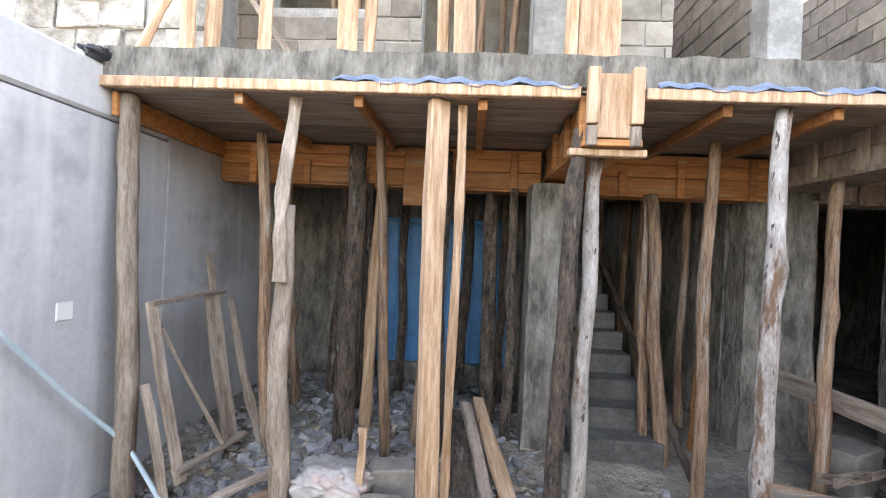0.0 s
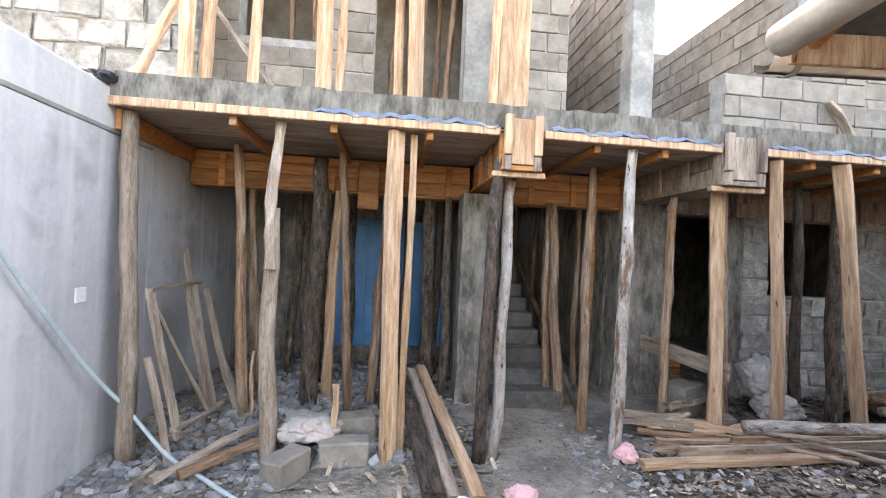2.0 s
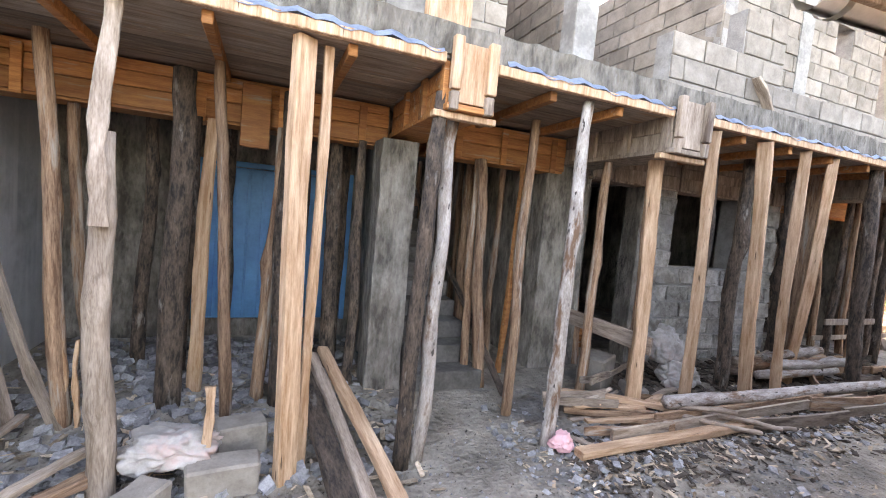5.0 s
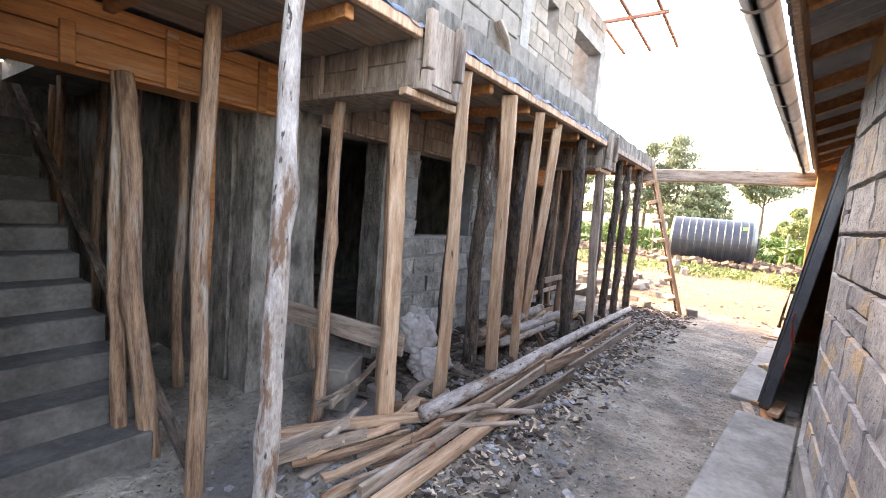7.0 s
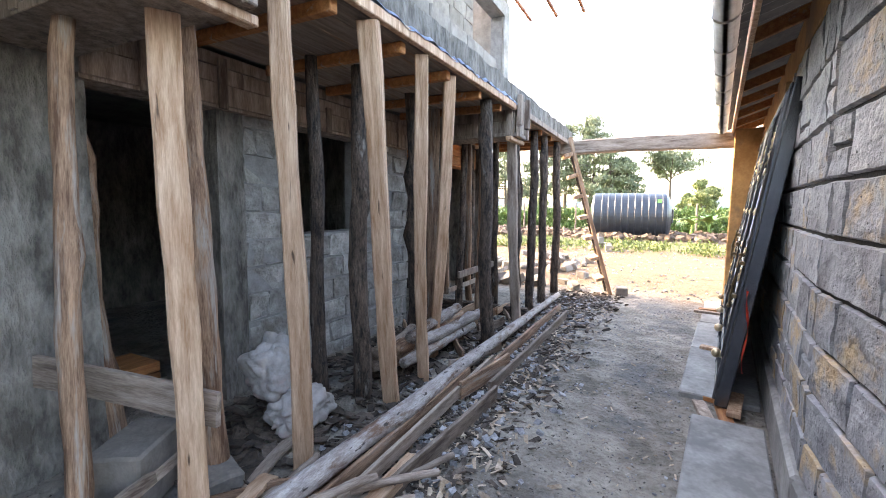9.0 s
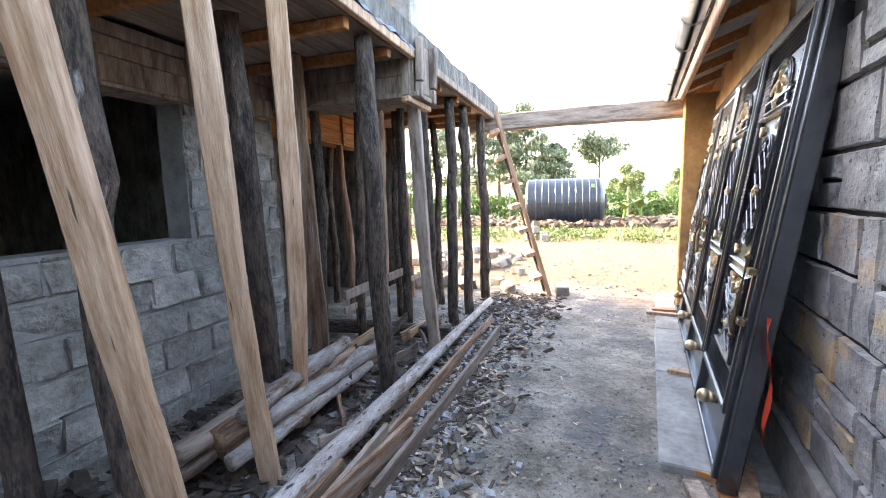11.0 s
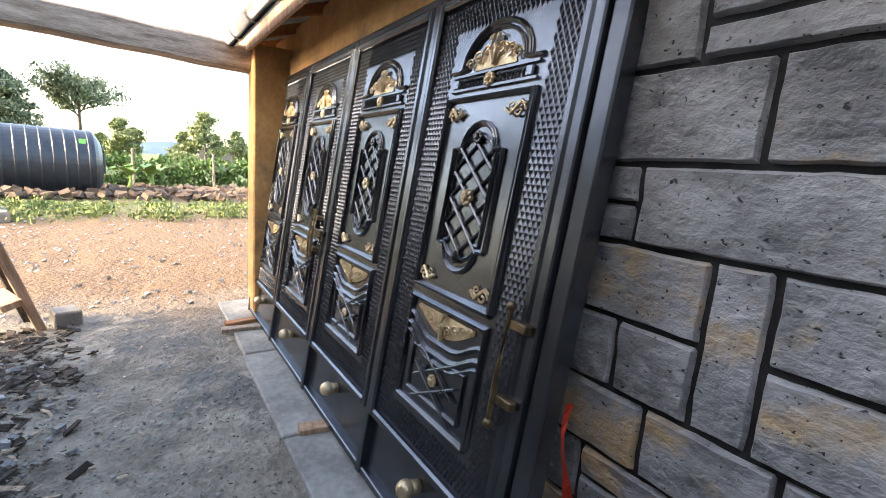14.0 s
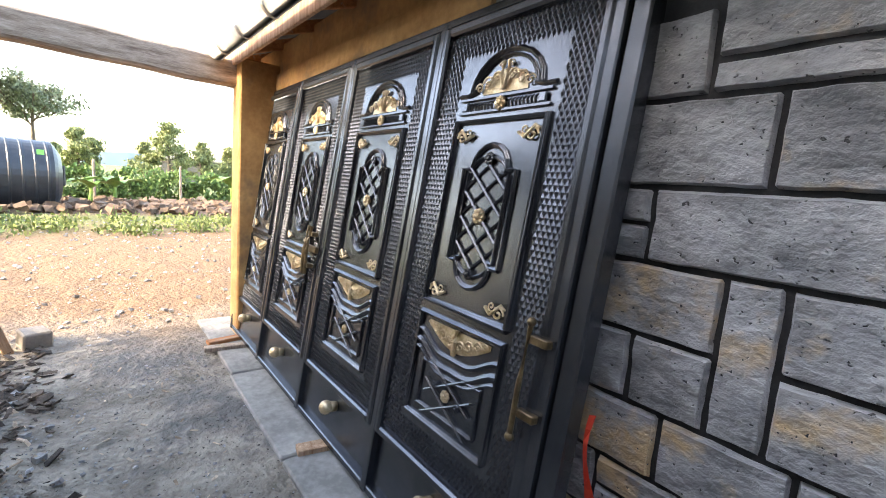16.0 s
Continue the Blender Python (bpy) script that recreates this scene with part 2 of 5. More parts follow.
# ---- mesh tools ----
def obj(name, bm, material, parent=None, label="", matrix=None, smooth=False):
    me = bpy.data.meshes.new(name)
    bm.normal_update()
    bm.to_mesh(me)
    bm.free()
    if smooth:
        for p in me.polygons:
            p.use_smooth = True
    me.materials.append(material)
    ob = new(name, me)
    if matrix is not None:
        ob.matrix_basis = matrix
    if parent:
        ob.parent = parent
    if label:
        ob["label"] = label
    return ob


def part(name, bm, material, parent, label="", matrix=None, smooth=False):
    return obj(name, bm, material, parent, label, matrix, smooth)


def add_box(bm, a, b, bevel=0.0, m=None):
    """A box between two corners, with optional bevelled edges, in the frame m."""
    a, b = Vector(a), Vector(b)
    c, d = (a + b) / 2, b - a
    got = bmesh.ops.create_cube(bm, size=1, matrix=(m or Matrix()) @ Matrix.Translation(c) @ Matrix.Diagonal((*d, 1)))
    if bevel > 0:
        es = list({e for v in got["verts"] for e in v.link_edges})
        bmesh.ops.bevel(bm, geom=es, offset=min(bevel, 0.3 * min(abs(x) for x in d)), segments=1, affect="EDGES", profile=0.5)
    return bm


def boxes(*ab, bevel=0.0):
    bm = bmesh.new()
    for a, b in ab:
        add_box(bm, a, b, bevel)
    return bm


def thing(name, at=None, label="", category="", group=""):
    e = new(name)
    if at is not None:
        e.matrix_basis = at
    return tagged(e, label, category, group)


def along(p, q, spin=0.0):
    """The pose at p whose z axis points to q."""
    d = Vector(q) - Vector(p)
    return Matrix.Translation(p) @ d.to_track_quat("Z", "Y").to_matrix().to_4x4() @ pose(0, 0, 0, 0, 0, spin)


def pole_mesh(length, r0, r1, wob=0.02, seed=0, sides=9, rings=14, knots=0):
    g = random.Random(seed)
    bm = bmesh.new()
    ph, ph2 = g.uniform(0, 6), g.uniform(0, 6)
    kn = [(g.uniform(0.1, 0.9), g.uniform(0, 6.28)) for _ in range(knots)]
    rows = []
    for i in range(rings + 1):
        f = i / rings
        env = math.sin(math.pi * f) ** 0.5
        cx = wob * env * (math.sin(ph + 4.0 * f) + 0.5 * math.sin(ph2 + 11 * f))
        cy = wob * env * (math.cos(ph2 + 3.4 * f) + 0.5 * math.sin(ph + 9 * f))
        row = []
        for k in range(sides):
            an = 2 * math.pi * k / sides
            r = (r0 + (r1 - r0) * f) * g.uniform(0.9, 1.1)
            for kf, ka in kn:
                r += r0 * 0.55 * math.exp(-((f - kf) * length / 0.05) ** 2) * max(0, math.cos(an - ka)) ** 2
            row.append(bm.verts.new((cx + r * math.cos(an), cy + r * math.sin(an), f * length)))
        rows.append(row)
    for i in range(rings):
        for k in range(sides):
            bm.faces.new((rows[i][k], rows[i][(k + 1) % sides], rows[i + 1][(k + 1) % sides], rows[i + 1][k]))
    bm.faces.new(rows[0][::-1])
    bm.faces.new(rows[-1])
    return bm


def sawn_mesh(length, w, d, wob=0.008, seed=0, rings=9):
    g = random.Random(seed)
    bm = bmesh.new()
    rows = []
    ph = g.uniform(0, 6)
    c = min(w, d) * 0.12
    for i in range(rings + 1):
        f = i / rings
        ox, oy = wob * math.sin(ph + 5 * f), wob * math.cos(ph + 4 * f)
        ww, dd = w / 2 + g.uniform(-wob, wob) * 0.5, d / 2 + g.uniform(-wob, wob) * 0.4
        pts = [(-ww + c, -dd), (ww - c, -dd), (ww, -dd + c), (ww, dd - c), (ww - c, dd), (-ww + c, dd), (-ww, dd - c), (-ww, -dd + c)]
        rows.append([bm.verts.new((ox + x, oy + y, f * length)) for x, y in pts])
    for i in range(rings):
        for k in range(8):
            bm.faces.new((rows[i][k], rows[i][(k + 1) % 8], rows[i + 1][(k + 1) % 8], rows[i + 1][k]))
    bm.faces.new(rows[0][::-1])
    bm.faces.new(rows[-1])
    return bm


SEED = [100]


def round_post(base, top, r0, r1, material, label, wob=0.02, knots=3, name="prop_post", group="props under the slab", category="wooden prop"):
    SEED[0] += 1
    L = (Vector(top) - Vector(base)).length
    ob = obj(name, pole_mesh(L, r0, r1, wob, SEED[0], knots=knots), material, matrix=along(base, top), smooth=True)
    return tagged(ob, label, category, group)


def sawn_post(base, top, w, d, material, label, spin=0.0, name="prop_post", group="props under the slab", category="wooden prop", wob=0.013):
    SEED[0] += 1
    L = (Vector(top) - Vector(base)).length
    ob = obj(name, sawn_mesh(L, w, d, wob, SEED[0]), material, matrix=along(base, top, spin))
    return tagged(ob, label, category, group)


def chips(name, spots, material, label, category="", seed=1, flat=0.6, longer=1.0):
    """Many small broken pieces as one mesh. spots: rows of centre and size."""
    g = random.Random(seed)
    vs, fs = [], []
    quad = ((0, 1, 3, 2), (4, 6, 7, 5), (0, 4, 5, 1), (2, 3, 7, 6), (0, 2, 6, 4), (1, 5, 7, 3))
    for (x, y, z, s) in spots:
        m = Euler((g.uniform(-0.5, 0.5), g.uniform(-0.5, 0.5), g.uniform(0, 6.28))).to_matrix()
        n = len(vs)
        for i in (-1, 1):
            for j in (-1, 1):
                for k in (-1, 1):
                    v = Vector((i * s * longer * g.uniform(0.5, 1), j * s * g.uniform(0.45, 1), k * s * flat * g.uniform(0.4, 1)))
                    v = m @ v
                    vs.append((x + v.x, y + v.y, z + v.z))
        fs += [tuple(n + q for q in f) for f in quad]
    me = bpy.data.meshes.new(name)
    me.from_pydata(vs, [], fs)
    me.materials.append(material)
    return tagged(new(name, me), label, category, kind="stuff")


# ---- the ground ----
def ground_z(x, y):
    z = 0.0
    z -= 0.10 * max(0.0, min(1.0, (5.5 - x) / 3.0)) * max(0.0, min(1.0, (4.9 - y) / 0.8))
    z += 0.10 * max(0, 1 - abs(x - 0.8) / 1.7) * max(0, 1 - abs(y - 5.4) / 1.6)
    if x > 12.5:
        z += 0.35 * min(1.0, (x - 12.5) / 9.0)
    return z


def steps(lo, hi, step, far):
    out, v, s = [], lo, step
    while v < hi:
        out.append(v)
        v += step
    up = [hi]
    while up[-1] < far:
        s *= 1.5
        up.append(up[-1] + s)
    s, dn = step, [lo]
    while dn[-1] > -far:
        s *= 1.5
        dn.append(dn[-1] - s)
    return dn[:0:-1] + out + up


def build_ground():
    xs, ys = steps(-1.5, 16.0, 0.11, 900), steps(1.0, 7.5, 0.11, 900)
    vs, fs = [], []
    for x in xs:
        for y in ys:
            n = noise.noise(Vector((x * 1.1, y * 1.1, 0))) * 0.03 + noise.noise(Vector((x * 5, y * 5, 3))) * 0.012
            vs.append((x, y, ground_z(x, y) + (n if -2 < x < 40 and -6 < y < 14 else 0.0)))
    w = len(ys)
    for i in range(len(xs) - 1):
        for j in range(w - 1):
            fs.append((i * w + j, (i + 1) * w + j, (i + 1) * w + j + 1, i * w + j + 1))
    me = bpy.data.meshes.new("ground")
    me.from_pydata(vs, [], fs)
    for p in me.polygons:
        p.use_smooth = True
    me.materials.append(M_GROUND)
    tagged(new("ground", me), "trodden grey earth yard with chips and damp patches", "ground", kind="structure")


build_ground()

# ---- the concrete building: setting ----
SLAB_Y, SOFFIT, SLAB_TOP = 3.95, 2.68, 2.93


def structure(name, bm, material, label, category):
    return tagged(obj(name, bm, material), label, category, kind="structure")


structure("wall_west", boxes(((-0.95, -6.0, -0.3), (-0.65, 4.62, 2.47)), ((-0.95, 4.62, -0.3), (-0.65, 9.8, 2.93)), bevel=0.01), M_PLASTER, "grey cement-plastered boundary wall", "wall")
structure("coping", boxes(((-0.97, -6.0, 2.48), (-0.635, 4.6, 2.82)), bevel=0.02), M_PLASTER, "plastered band along the top of the wall", "coping")
structure("slab", boxes(((-0.65, 3.97, 2.715), (12.0, 7.4, SLAB_TOP)), ((-0.65, 7.4, 2.715), (2.72, 9.6, SLAB_TOP)), ((3.62, 7.4, 2.715), (12.0, 9.6, SLAB_TOP))), M_CONC, "raw concrete first-floor slab", "slab")
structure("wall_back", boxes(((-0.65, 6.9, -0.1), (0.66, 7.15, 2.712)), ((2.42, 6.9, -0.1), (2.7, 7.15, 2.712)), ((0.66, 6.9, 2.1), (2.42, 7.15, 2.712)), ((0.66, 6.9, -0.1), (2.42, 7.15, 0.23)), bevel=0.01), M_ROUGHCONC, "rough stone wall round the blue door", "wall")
# unseen closing wall, added so that the rooms stay dark
structure("wall_room_back", boxes(((-0.65, 9.61, -0.1), (12.0, 9.8, 2.93))), M_ROUGHCONC, "added rear wall that keeps the rooms dark", "wall")
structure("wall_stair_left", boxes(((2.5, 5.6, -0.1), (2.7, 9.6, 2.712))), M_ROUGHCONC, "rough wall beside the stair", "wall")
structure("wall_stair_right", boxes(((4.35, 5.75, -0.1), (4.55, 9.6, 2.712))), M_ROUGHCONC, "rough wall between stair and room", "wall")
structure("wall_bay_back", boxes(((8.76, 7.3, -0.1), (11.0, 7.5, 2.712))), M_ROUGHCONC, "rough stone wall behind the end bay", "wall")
# added wall, shuts out the bright yard behind the end-bay props
structure("wall_bay_end", boxes(((11.75, 5.5, -0.1), (11.95, 9.6, 2.712))), M_ROUGHCONC, "added rough stone wall that darkens the end bay", "wall")
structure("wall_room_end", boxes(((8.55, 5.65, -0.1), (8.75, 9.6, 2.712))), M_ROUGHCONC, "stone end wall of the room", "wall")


# ---- columns ----
def column(x0, y0, x1, y1, z1, label):
    bm = bmesh.new()
    add_box(bm, (x0, y0, -0.15), (x1, y1, z1))
    bmesh.ops.subdivide_edges(bm, edges=bm.edges[:], cuts=9, use_grid_fill=True)
    for v in bm.verts:
        v.co += 0.016 * Vector((noise.noise(v.co * 7), noise.noise(v.co * 7 + Vector((9, 0, 0))), 0))
    return tagged(obj("column", bm, M_ROUGHCONC), label, "column", "concrete columns", "structure")


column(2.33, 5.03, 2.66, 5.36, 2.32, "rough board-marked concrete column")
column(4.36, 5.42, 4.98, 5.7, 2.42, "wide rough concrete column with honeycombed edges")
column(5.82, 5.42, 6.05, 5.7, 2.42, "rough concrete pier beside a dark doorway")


# ---- masonry ----
def masonry(name, x0, x1, z0, z1, at, material, label, holes=(), bw=0.4, bh=0.2, depth=0.2, gap=0.012, seed=1, rough=0.004, piece="block", backing=M_MORTAR, category="wall"):
    """A wall in the frame at (x along, y into the wall, z up) of blocks, each a part, on a recessed mortar core."""
    g = random.Random(seed)
    rows = max(1, round((z1 - z0) / bh))
    h = (z1 - z0) / rows
    core = bmesh.new()
    xs = sorted({x0, x1, *[q for o in holes for q in o[:2]]})
    for a, b in zip(xs, xs[1:]):
        zs = [(z0, z1)]
        for hx0, hx1, hz0, hz1 in holes:
            if hx0 <= a + 1e-6 and hx1 >= b - 1e-6:
                zs = [seg for lo, hi in zs for seg in ((lo, min(hi, hz0)), (max(lo, hz1), hi)) if seg[1] - seg[0] > 0.01]
        for lo, hi in zs:
            add_box(core, (a, 0.015, lo), (b, depth, hi))
    wall = tagged(obj(name, core, backing, matrix=at), label, category, kind="structure")
    shared = {}
    for r in range(rows):
        lo, hi = z0 + r * h, z0 + (r + 1) * h
        x = x0 - (bw / 2 if r % 2 else 0) - g.uniform(0, 0.05)
        while x < x1:
            w = bw * g.uniform(0.9, 1.06)
            segs = [(max(x, x0), min(x + w, x1))]
            mid = (lo + hi) / 2
            for hx0, hx1, hz0, hz1 in holes:
                if hz0 < mid < hz1:
                    segs = [t for a, b in segs for t in ((a, min(b, hx0)), (max(a, hx1), b)) if t[1] - t[0] > 0.05]
            for a, b in segs:
                if b - a > 0.06:
                    key = (round(b - a, 2), g.randrange(3))
                    if key not in shared:
                        bm = add_box(bmesh.new(), (0, 0, gap / 2), (key[0] - gap, 0.06, h - gap / 2), 0.008)
                        for v in bm.verts:
                            v.co += Vector((g.uniform(-rough, rough), g.uniform(-rough, rough) * 2, g.uniform(-rough, rough)))
                        me = bpy.data.meshes.new(piece)
                        bm.to_mesh(me)
                        bm.free()
                        me.materials.append(material)
                        shared[key] = me
                    ob = new(piece, shared[key])
                    ob.parent = wall
                    ob.location = (a + gap / 2, g.uniform(-0.006, 0.004), lo)
            x += w
    return wall


# ground-floor quarry-stone walls
masonry("wall_window", 6.05, 8.6, -0.1, 2.42, pose(0, 5.42, 0), M_RUBBLE_WALL, "rough quarry-stone wall with a dark window opening", ((6.42, 7.62, 1.29, 2.33),), 0.42, 0.23, 0.25, 0.02, 3, 0.014, "stone")
structure("lintel_wall", boxes(((4.98, 5.44, 2.36), (5.82, 5.68, 2.45))), M_CONC, "lintel over the doorway", "lintel")


# ---- blue steel door ----
def blue_door():
    d = tagged(thing("steel_door"), "blue painted steel double door, shut", "door")
    part("door_frame", boxes(((0.66, 6.86, 0.23), (0.72, 6.95, 2.1)), ((2.36, 6.86, 0.23), (2.42, 6.95, 2.1)), ((0.72, 6.86, 2.04), (2.36, 6.95, 2.1))), M_BLUE, d)
    for a, b in ((0.73, 1.53), (1.54, 2.35)):
        leaf = part("door_leaf", boxes(((a, 6.89, 0.24), (b, 6.92, 2.03))), M_BLUE, d)
        n = 5
        w = (b - a) / n
        for k in range(n):
            part("rib_panel", boxes(((a + k * w + 0.012, 6.874, 0.26), (a + (k + 1) * w - 0.012, 6.892, 2.01)), bevel=0.006), M_BLUE, leaf)
    part("handle", boxes(((1.44, 6.82, 1.08), (1.52, 6.875, 1.11)), ((1.47, 6.84, 1.02), (1.5, 6.875, 1.16)), bevel=0.005), M_IRON, d, "dark steel lever handle")


blue_door()


# ---- stair ----
def stair():
    s = tagged(thing("stair"), "raw concrete straight stair strewn with dust, shade in its colour", "stair")
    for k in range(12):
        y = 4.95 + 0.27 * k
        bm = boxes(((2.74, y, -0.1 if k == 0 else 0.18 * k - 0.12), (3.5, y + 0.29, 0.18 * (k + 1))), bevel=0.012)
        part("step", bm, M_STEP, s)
    bm = bmesh.new()
    add_box(bm, (-0.03, 0, -0.1), (0.03, 0.03, 4.6))
    part("side_board", bm, M_BARK, s, "dark board along the flight", along((3.56, 4.7, 0.1), (3.56, 8.7, 2.6)))


stair()

# ---- formwork ----
def board(name, p, q, w, d, material, label, spin=0.0, group="", category="board"):
    SEED[0] += 1
    L = (Vector(q) - Vector(p)).length
    return tagged(obj(name, sawn_mesh(L, w, d, 0.004, SEED[0], 5), material, matrix=along(p, q, spin)), label, category, group)


def lie(name, a, b, material, label, category="board", group="formwork boards", bevel=0.006):
    """A straight board between two corners, its mesh about its own centre."""
    a, b = Vector(a), Vector(b)
    c, h = (a + b) / 2, (b - a) / 2
    return tagged(obj(name, boxes((-h, h), bevel=bevel), material, matrix=Matrix.Translation(c)), label, category, group)


def soffit():
    s = tagged(thing("slab_formwork"), "plank decking that carries the new slab", "formwork")
    for x0, x1 in ((-0.62, 2.45), (2.82, 4.5), (4.92, 8.5), (8.92, 11.98)):
        n = 7
        w = (5.3 - 3.99) / n
        for k in range(n):
            y = 3.99 + k * w
            h = Vector(((x1 - x0) / 2, w / 2 - 0.006, 0.011))
            part("plank", boxes((-h, h), bevel=0.004), M_SOFFIT, s, "", Matrix.Translation(((x0 + x1) / 2, y + w / 2, 2.69 + rnd.uniform(-0.005, 0.003))))
    for x0, x1 in ((-0.62, 2.6), (8.8, 11.98)):
        h = Vector(((x1 - x0) / 2, 0.8, 0.011))
        part("plank_sheet", boxes((-h, h)), M_SOFFIT, s, "", Matrix.Translation(((x0 + x1) / 2, 6.12, 2.695)))
    return s


soffit()
for x0, x1 in ((-0.64, 2.44), (2.83, 4.5), (4.93, 8.5), (8.93, 12.0)):
    lie("edge_board", (x0, 3.915, 2.665), (x1, 3.965, 2.735), M_SAWN if x0 < 8 else M_GREYWOOD, "pale timber batten along the slab's edge", "batten")
for x0, x1 in ((0.9, 2.42), (2.9, 4.5), (5.0, 6.9), (6.95, 8.5)):
    bm = bmesh.new()
    n = 30
    rows = []
    for i in range(n + 1):
        x = x0 + (x1 - x0) * i / n
        zz = 0.012 * math.sin(i * 1.7) + 0.01 * math.sin(i * 0.6)
        rows.append([bm.verts.new((x, 3.952 - 0.02 * (k == 1) - 0.045 * (k == 2), 2.785 + zz - 0.028 * k)) for k in range(3)])
    for i in range(n):
        for k in range(2):
            bm.faces.new((rows[i][k], rows[i + 1][k], rows[i + 1][k + 1], rows[i][k + 1]))
    bmesh.ops.solidify(bm, geom=bm.faces[:], thickness=0.004)
    tagged(obj("plastic_sheet", bm, M_SHEET), "crumpled blue plastic sheet squeezed under the slab edge", "plastic sheet", "sheet strips")
# slab edge with lumpy poured concrete
bm = bmesh.new()
add_box(bm, (-0.64, 3.94, 2.735), (12.0, 3.985, 2.935))
es = [e for e in bm.edges if abs(e.verts[0].co.x - e.verts[1].co.x) > 1]
bmesh.ops.subdivide_edges(bm, edges=es, cuts=160)
for v in bm.verts:
    n = noise.noise(Vector((v.co.x * 5, v.co.z * 6, 1)))
    v.co.y += 0.018 * n
    if v.co.z > 2.9:
        v.co.z += 0.022 * noise.noise(Vector((v.co.x * 4, v.co.y, 7))) + 0.012 * noise.noise(Vector((v.co.x * 13, 0, 3)))
structure("slab_edge", bm, M_ROUGHCONC, "rough poured edge of the concrete slab", "slab edge")

# joists under the planks
for x in (0.25, 1.05, 1.85, 3.35, 4.0, 5.5, 6.2, 6.9, 7.6, 8.2, 9.4, 10.0, 10.6, 11.2, 11.7):
    lie("joist", (x - 0.03, 4.0, 2.60), (x + 0.03, 5.28, 2.675), M_BOARD, "orange-brown timber joist under the planks", "joist", "joists")
lie("joist", (-0.62, 4.0, 2.50), (-0.585, 5.3, 2.66), M_BOARD, "timber ledger fixed along the plastered wall", "joist", "joists")


def beam_box(x0, x1, worn):
    """Formwork trough of a beam that sticks out to the slab edge."""
    wood = M_GREYWOOD if worn else M_BOARD
    b = tagged(thing("beam_formwork", Matrix.Translation(((x0 + x1) / 2, 3.95, 2.4))), "board box formwork of a concrete beam", "formwork", "beam boxes")
    h = (x1 - x0) / 2
    for sx in (-1, 1):
        part("side_board", boxes(((min(sx * h, sx * (h - 0.025)), 0.0, 0.02), (max(sx * h, sx * (h - 0.025)), 1.45, 0.155)), bevel=0.004), wood, b)
        part("side_board", boxes(((min(sx * h, sx * (h - 0.025)), 0.0, 0.16), (max(sx * h, sx * (h - 0.025)), 1.45, 0.29)), bevel=0.004), wood, b)
        for y in (0.02, 0.45, 0.9):
            part("cleat", boxes(((min(sx * h, sx * (h + 0.04)), y, -0.01), (max(sx * h, sx * (h + 0.04)), y + 0.07, 0.3)), bevel=0.004), wood, b)
        part("cheek", boxes(((min(sx * (h - 0.05), sx * (h + 0.02)), -0.085, 0.1), (max(sx * (h - 0.05), sx * (h + 0.02)), -0.03, 0.44)), bevel=0.006), M_SAWN if not worn else M_GREYWOOD, b)
        part("cheek", boxes(((min(sx * (h - 0.045), sx * (h + 0.015)), -0.075, -0.03), (max(sx * (h - 0.045), sx * (h + 0.015)), -0.02, 0.09)), bevel=0.006), M_GREYWOOD, b)
    part("bottom_board", boxes(((-h - 0.03, -0.05, -0.025), (h + 0.03, 1.45, 0.015)), bevel=0.004), wood, b)
    part("end_board", boxes(((-h + 0.03, -0.03, 0.03), (h - 0.03, -0.005, 0.42)), bevel=0.004), M_SAWN if not worn else M_GREYWOOD, b)
    part("bearer", boxes(((-h - 0.1, 0.0, -0.075), (h + 0.08, 0.07, -0.03)), bevel=0.006), M_SAWN, b)
    return b


beam_box(2.49, 2.78, False)
beam_box(4.53, 4.88, True)
beam_box(8.54, 8.88, True)


def cross_beam(x0, x1, y, material, label):
    b = tagged(thing("beam_formwork", Matrix.Translation(((x0 + x1) / 2, y, 2.3))), label, "formwork", "beam boxes")
    h = (x1 - x0) / 2
    for z0, z1 in ((0.0, 0.15), (0.155, 0.27), (0.275, 0.36)):
        part("side_board", boxes(((-h, 0, z0), (h, 0.03, z1)), bevel=0.004), material, b, "", Matrix.Translation((0, rnd.uniform(-0.008, 0.008), 0)))
    part("bottom_board", boxes(((-h, 0.03, -0.02), (h, 0.3, 0.01))), material, b)
    part("side_board", boxes(((-h, 0.3, 0.0), (h, 0.33, 0.36))), material, b)
    x = -h + 0.3
    while x < h - 0.1:
        part("cleat", boxes(((x, -0.035, -0.03), (x + 0.07, -0.006, rnd.choice((0.2, 0.33)))), bevel=0.004), material, b)
        x += rnd.uniform(0.5, 0.75)
    return b


cross_beam(-0.63, 2.44, 5.33, M_BOARD, "orange timber beam formwork across the bay")
cross_beam(2.84, 4.5, 5.33, M_BOARD, "orange timber beam formwork over the stair foot")
cross_beam(4.93, 8.5, 5.33, M_GREYWOOD, "weathered timber beam formwork over the stone wall")
cross_beam(8.92, 11.95, 5.75, M_BOARD, "orange timber beam formwork of the end bay")
lie("hanging_board", (1.17, 5.24, 2.1), (1.40, 5.27, 2.62), M_BOARD, "short board nailed upright to the beam formwork", "board")

# ---- props ----
BK, SW, GW, BR, PB = M_BARK, M_SAWN, M_GREYWOOD, M_BROWNPOLE, M_PALEBARK
L_SAWN, L_BARK, L_GREY = "pale rough-sawn timber prop with wany edges", "dark bark-covered pole prop", "weathered grey round pole prop"
L_BROWN, L_PALE = "brown peeled crooked pole prop", "knotty pale-barked pole prop"


def foot(x, y):
    return (x, y, ground_z(x, y) - 0.04)


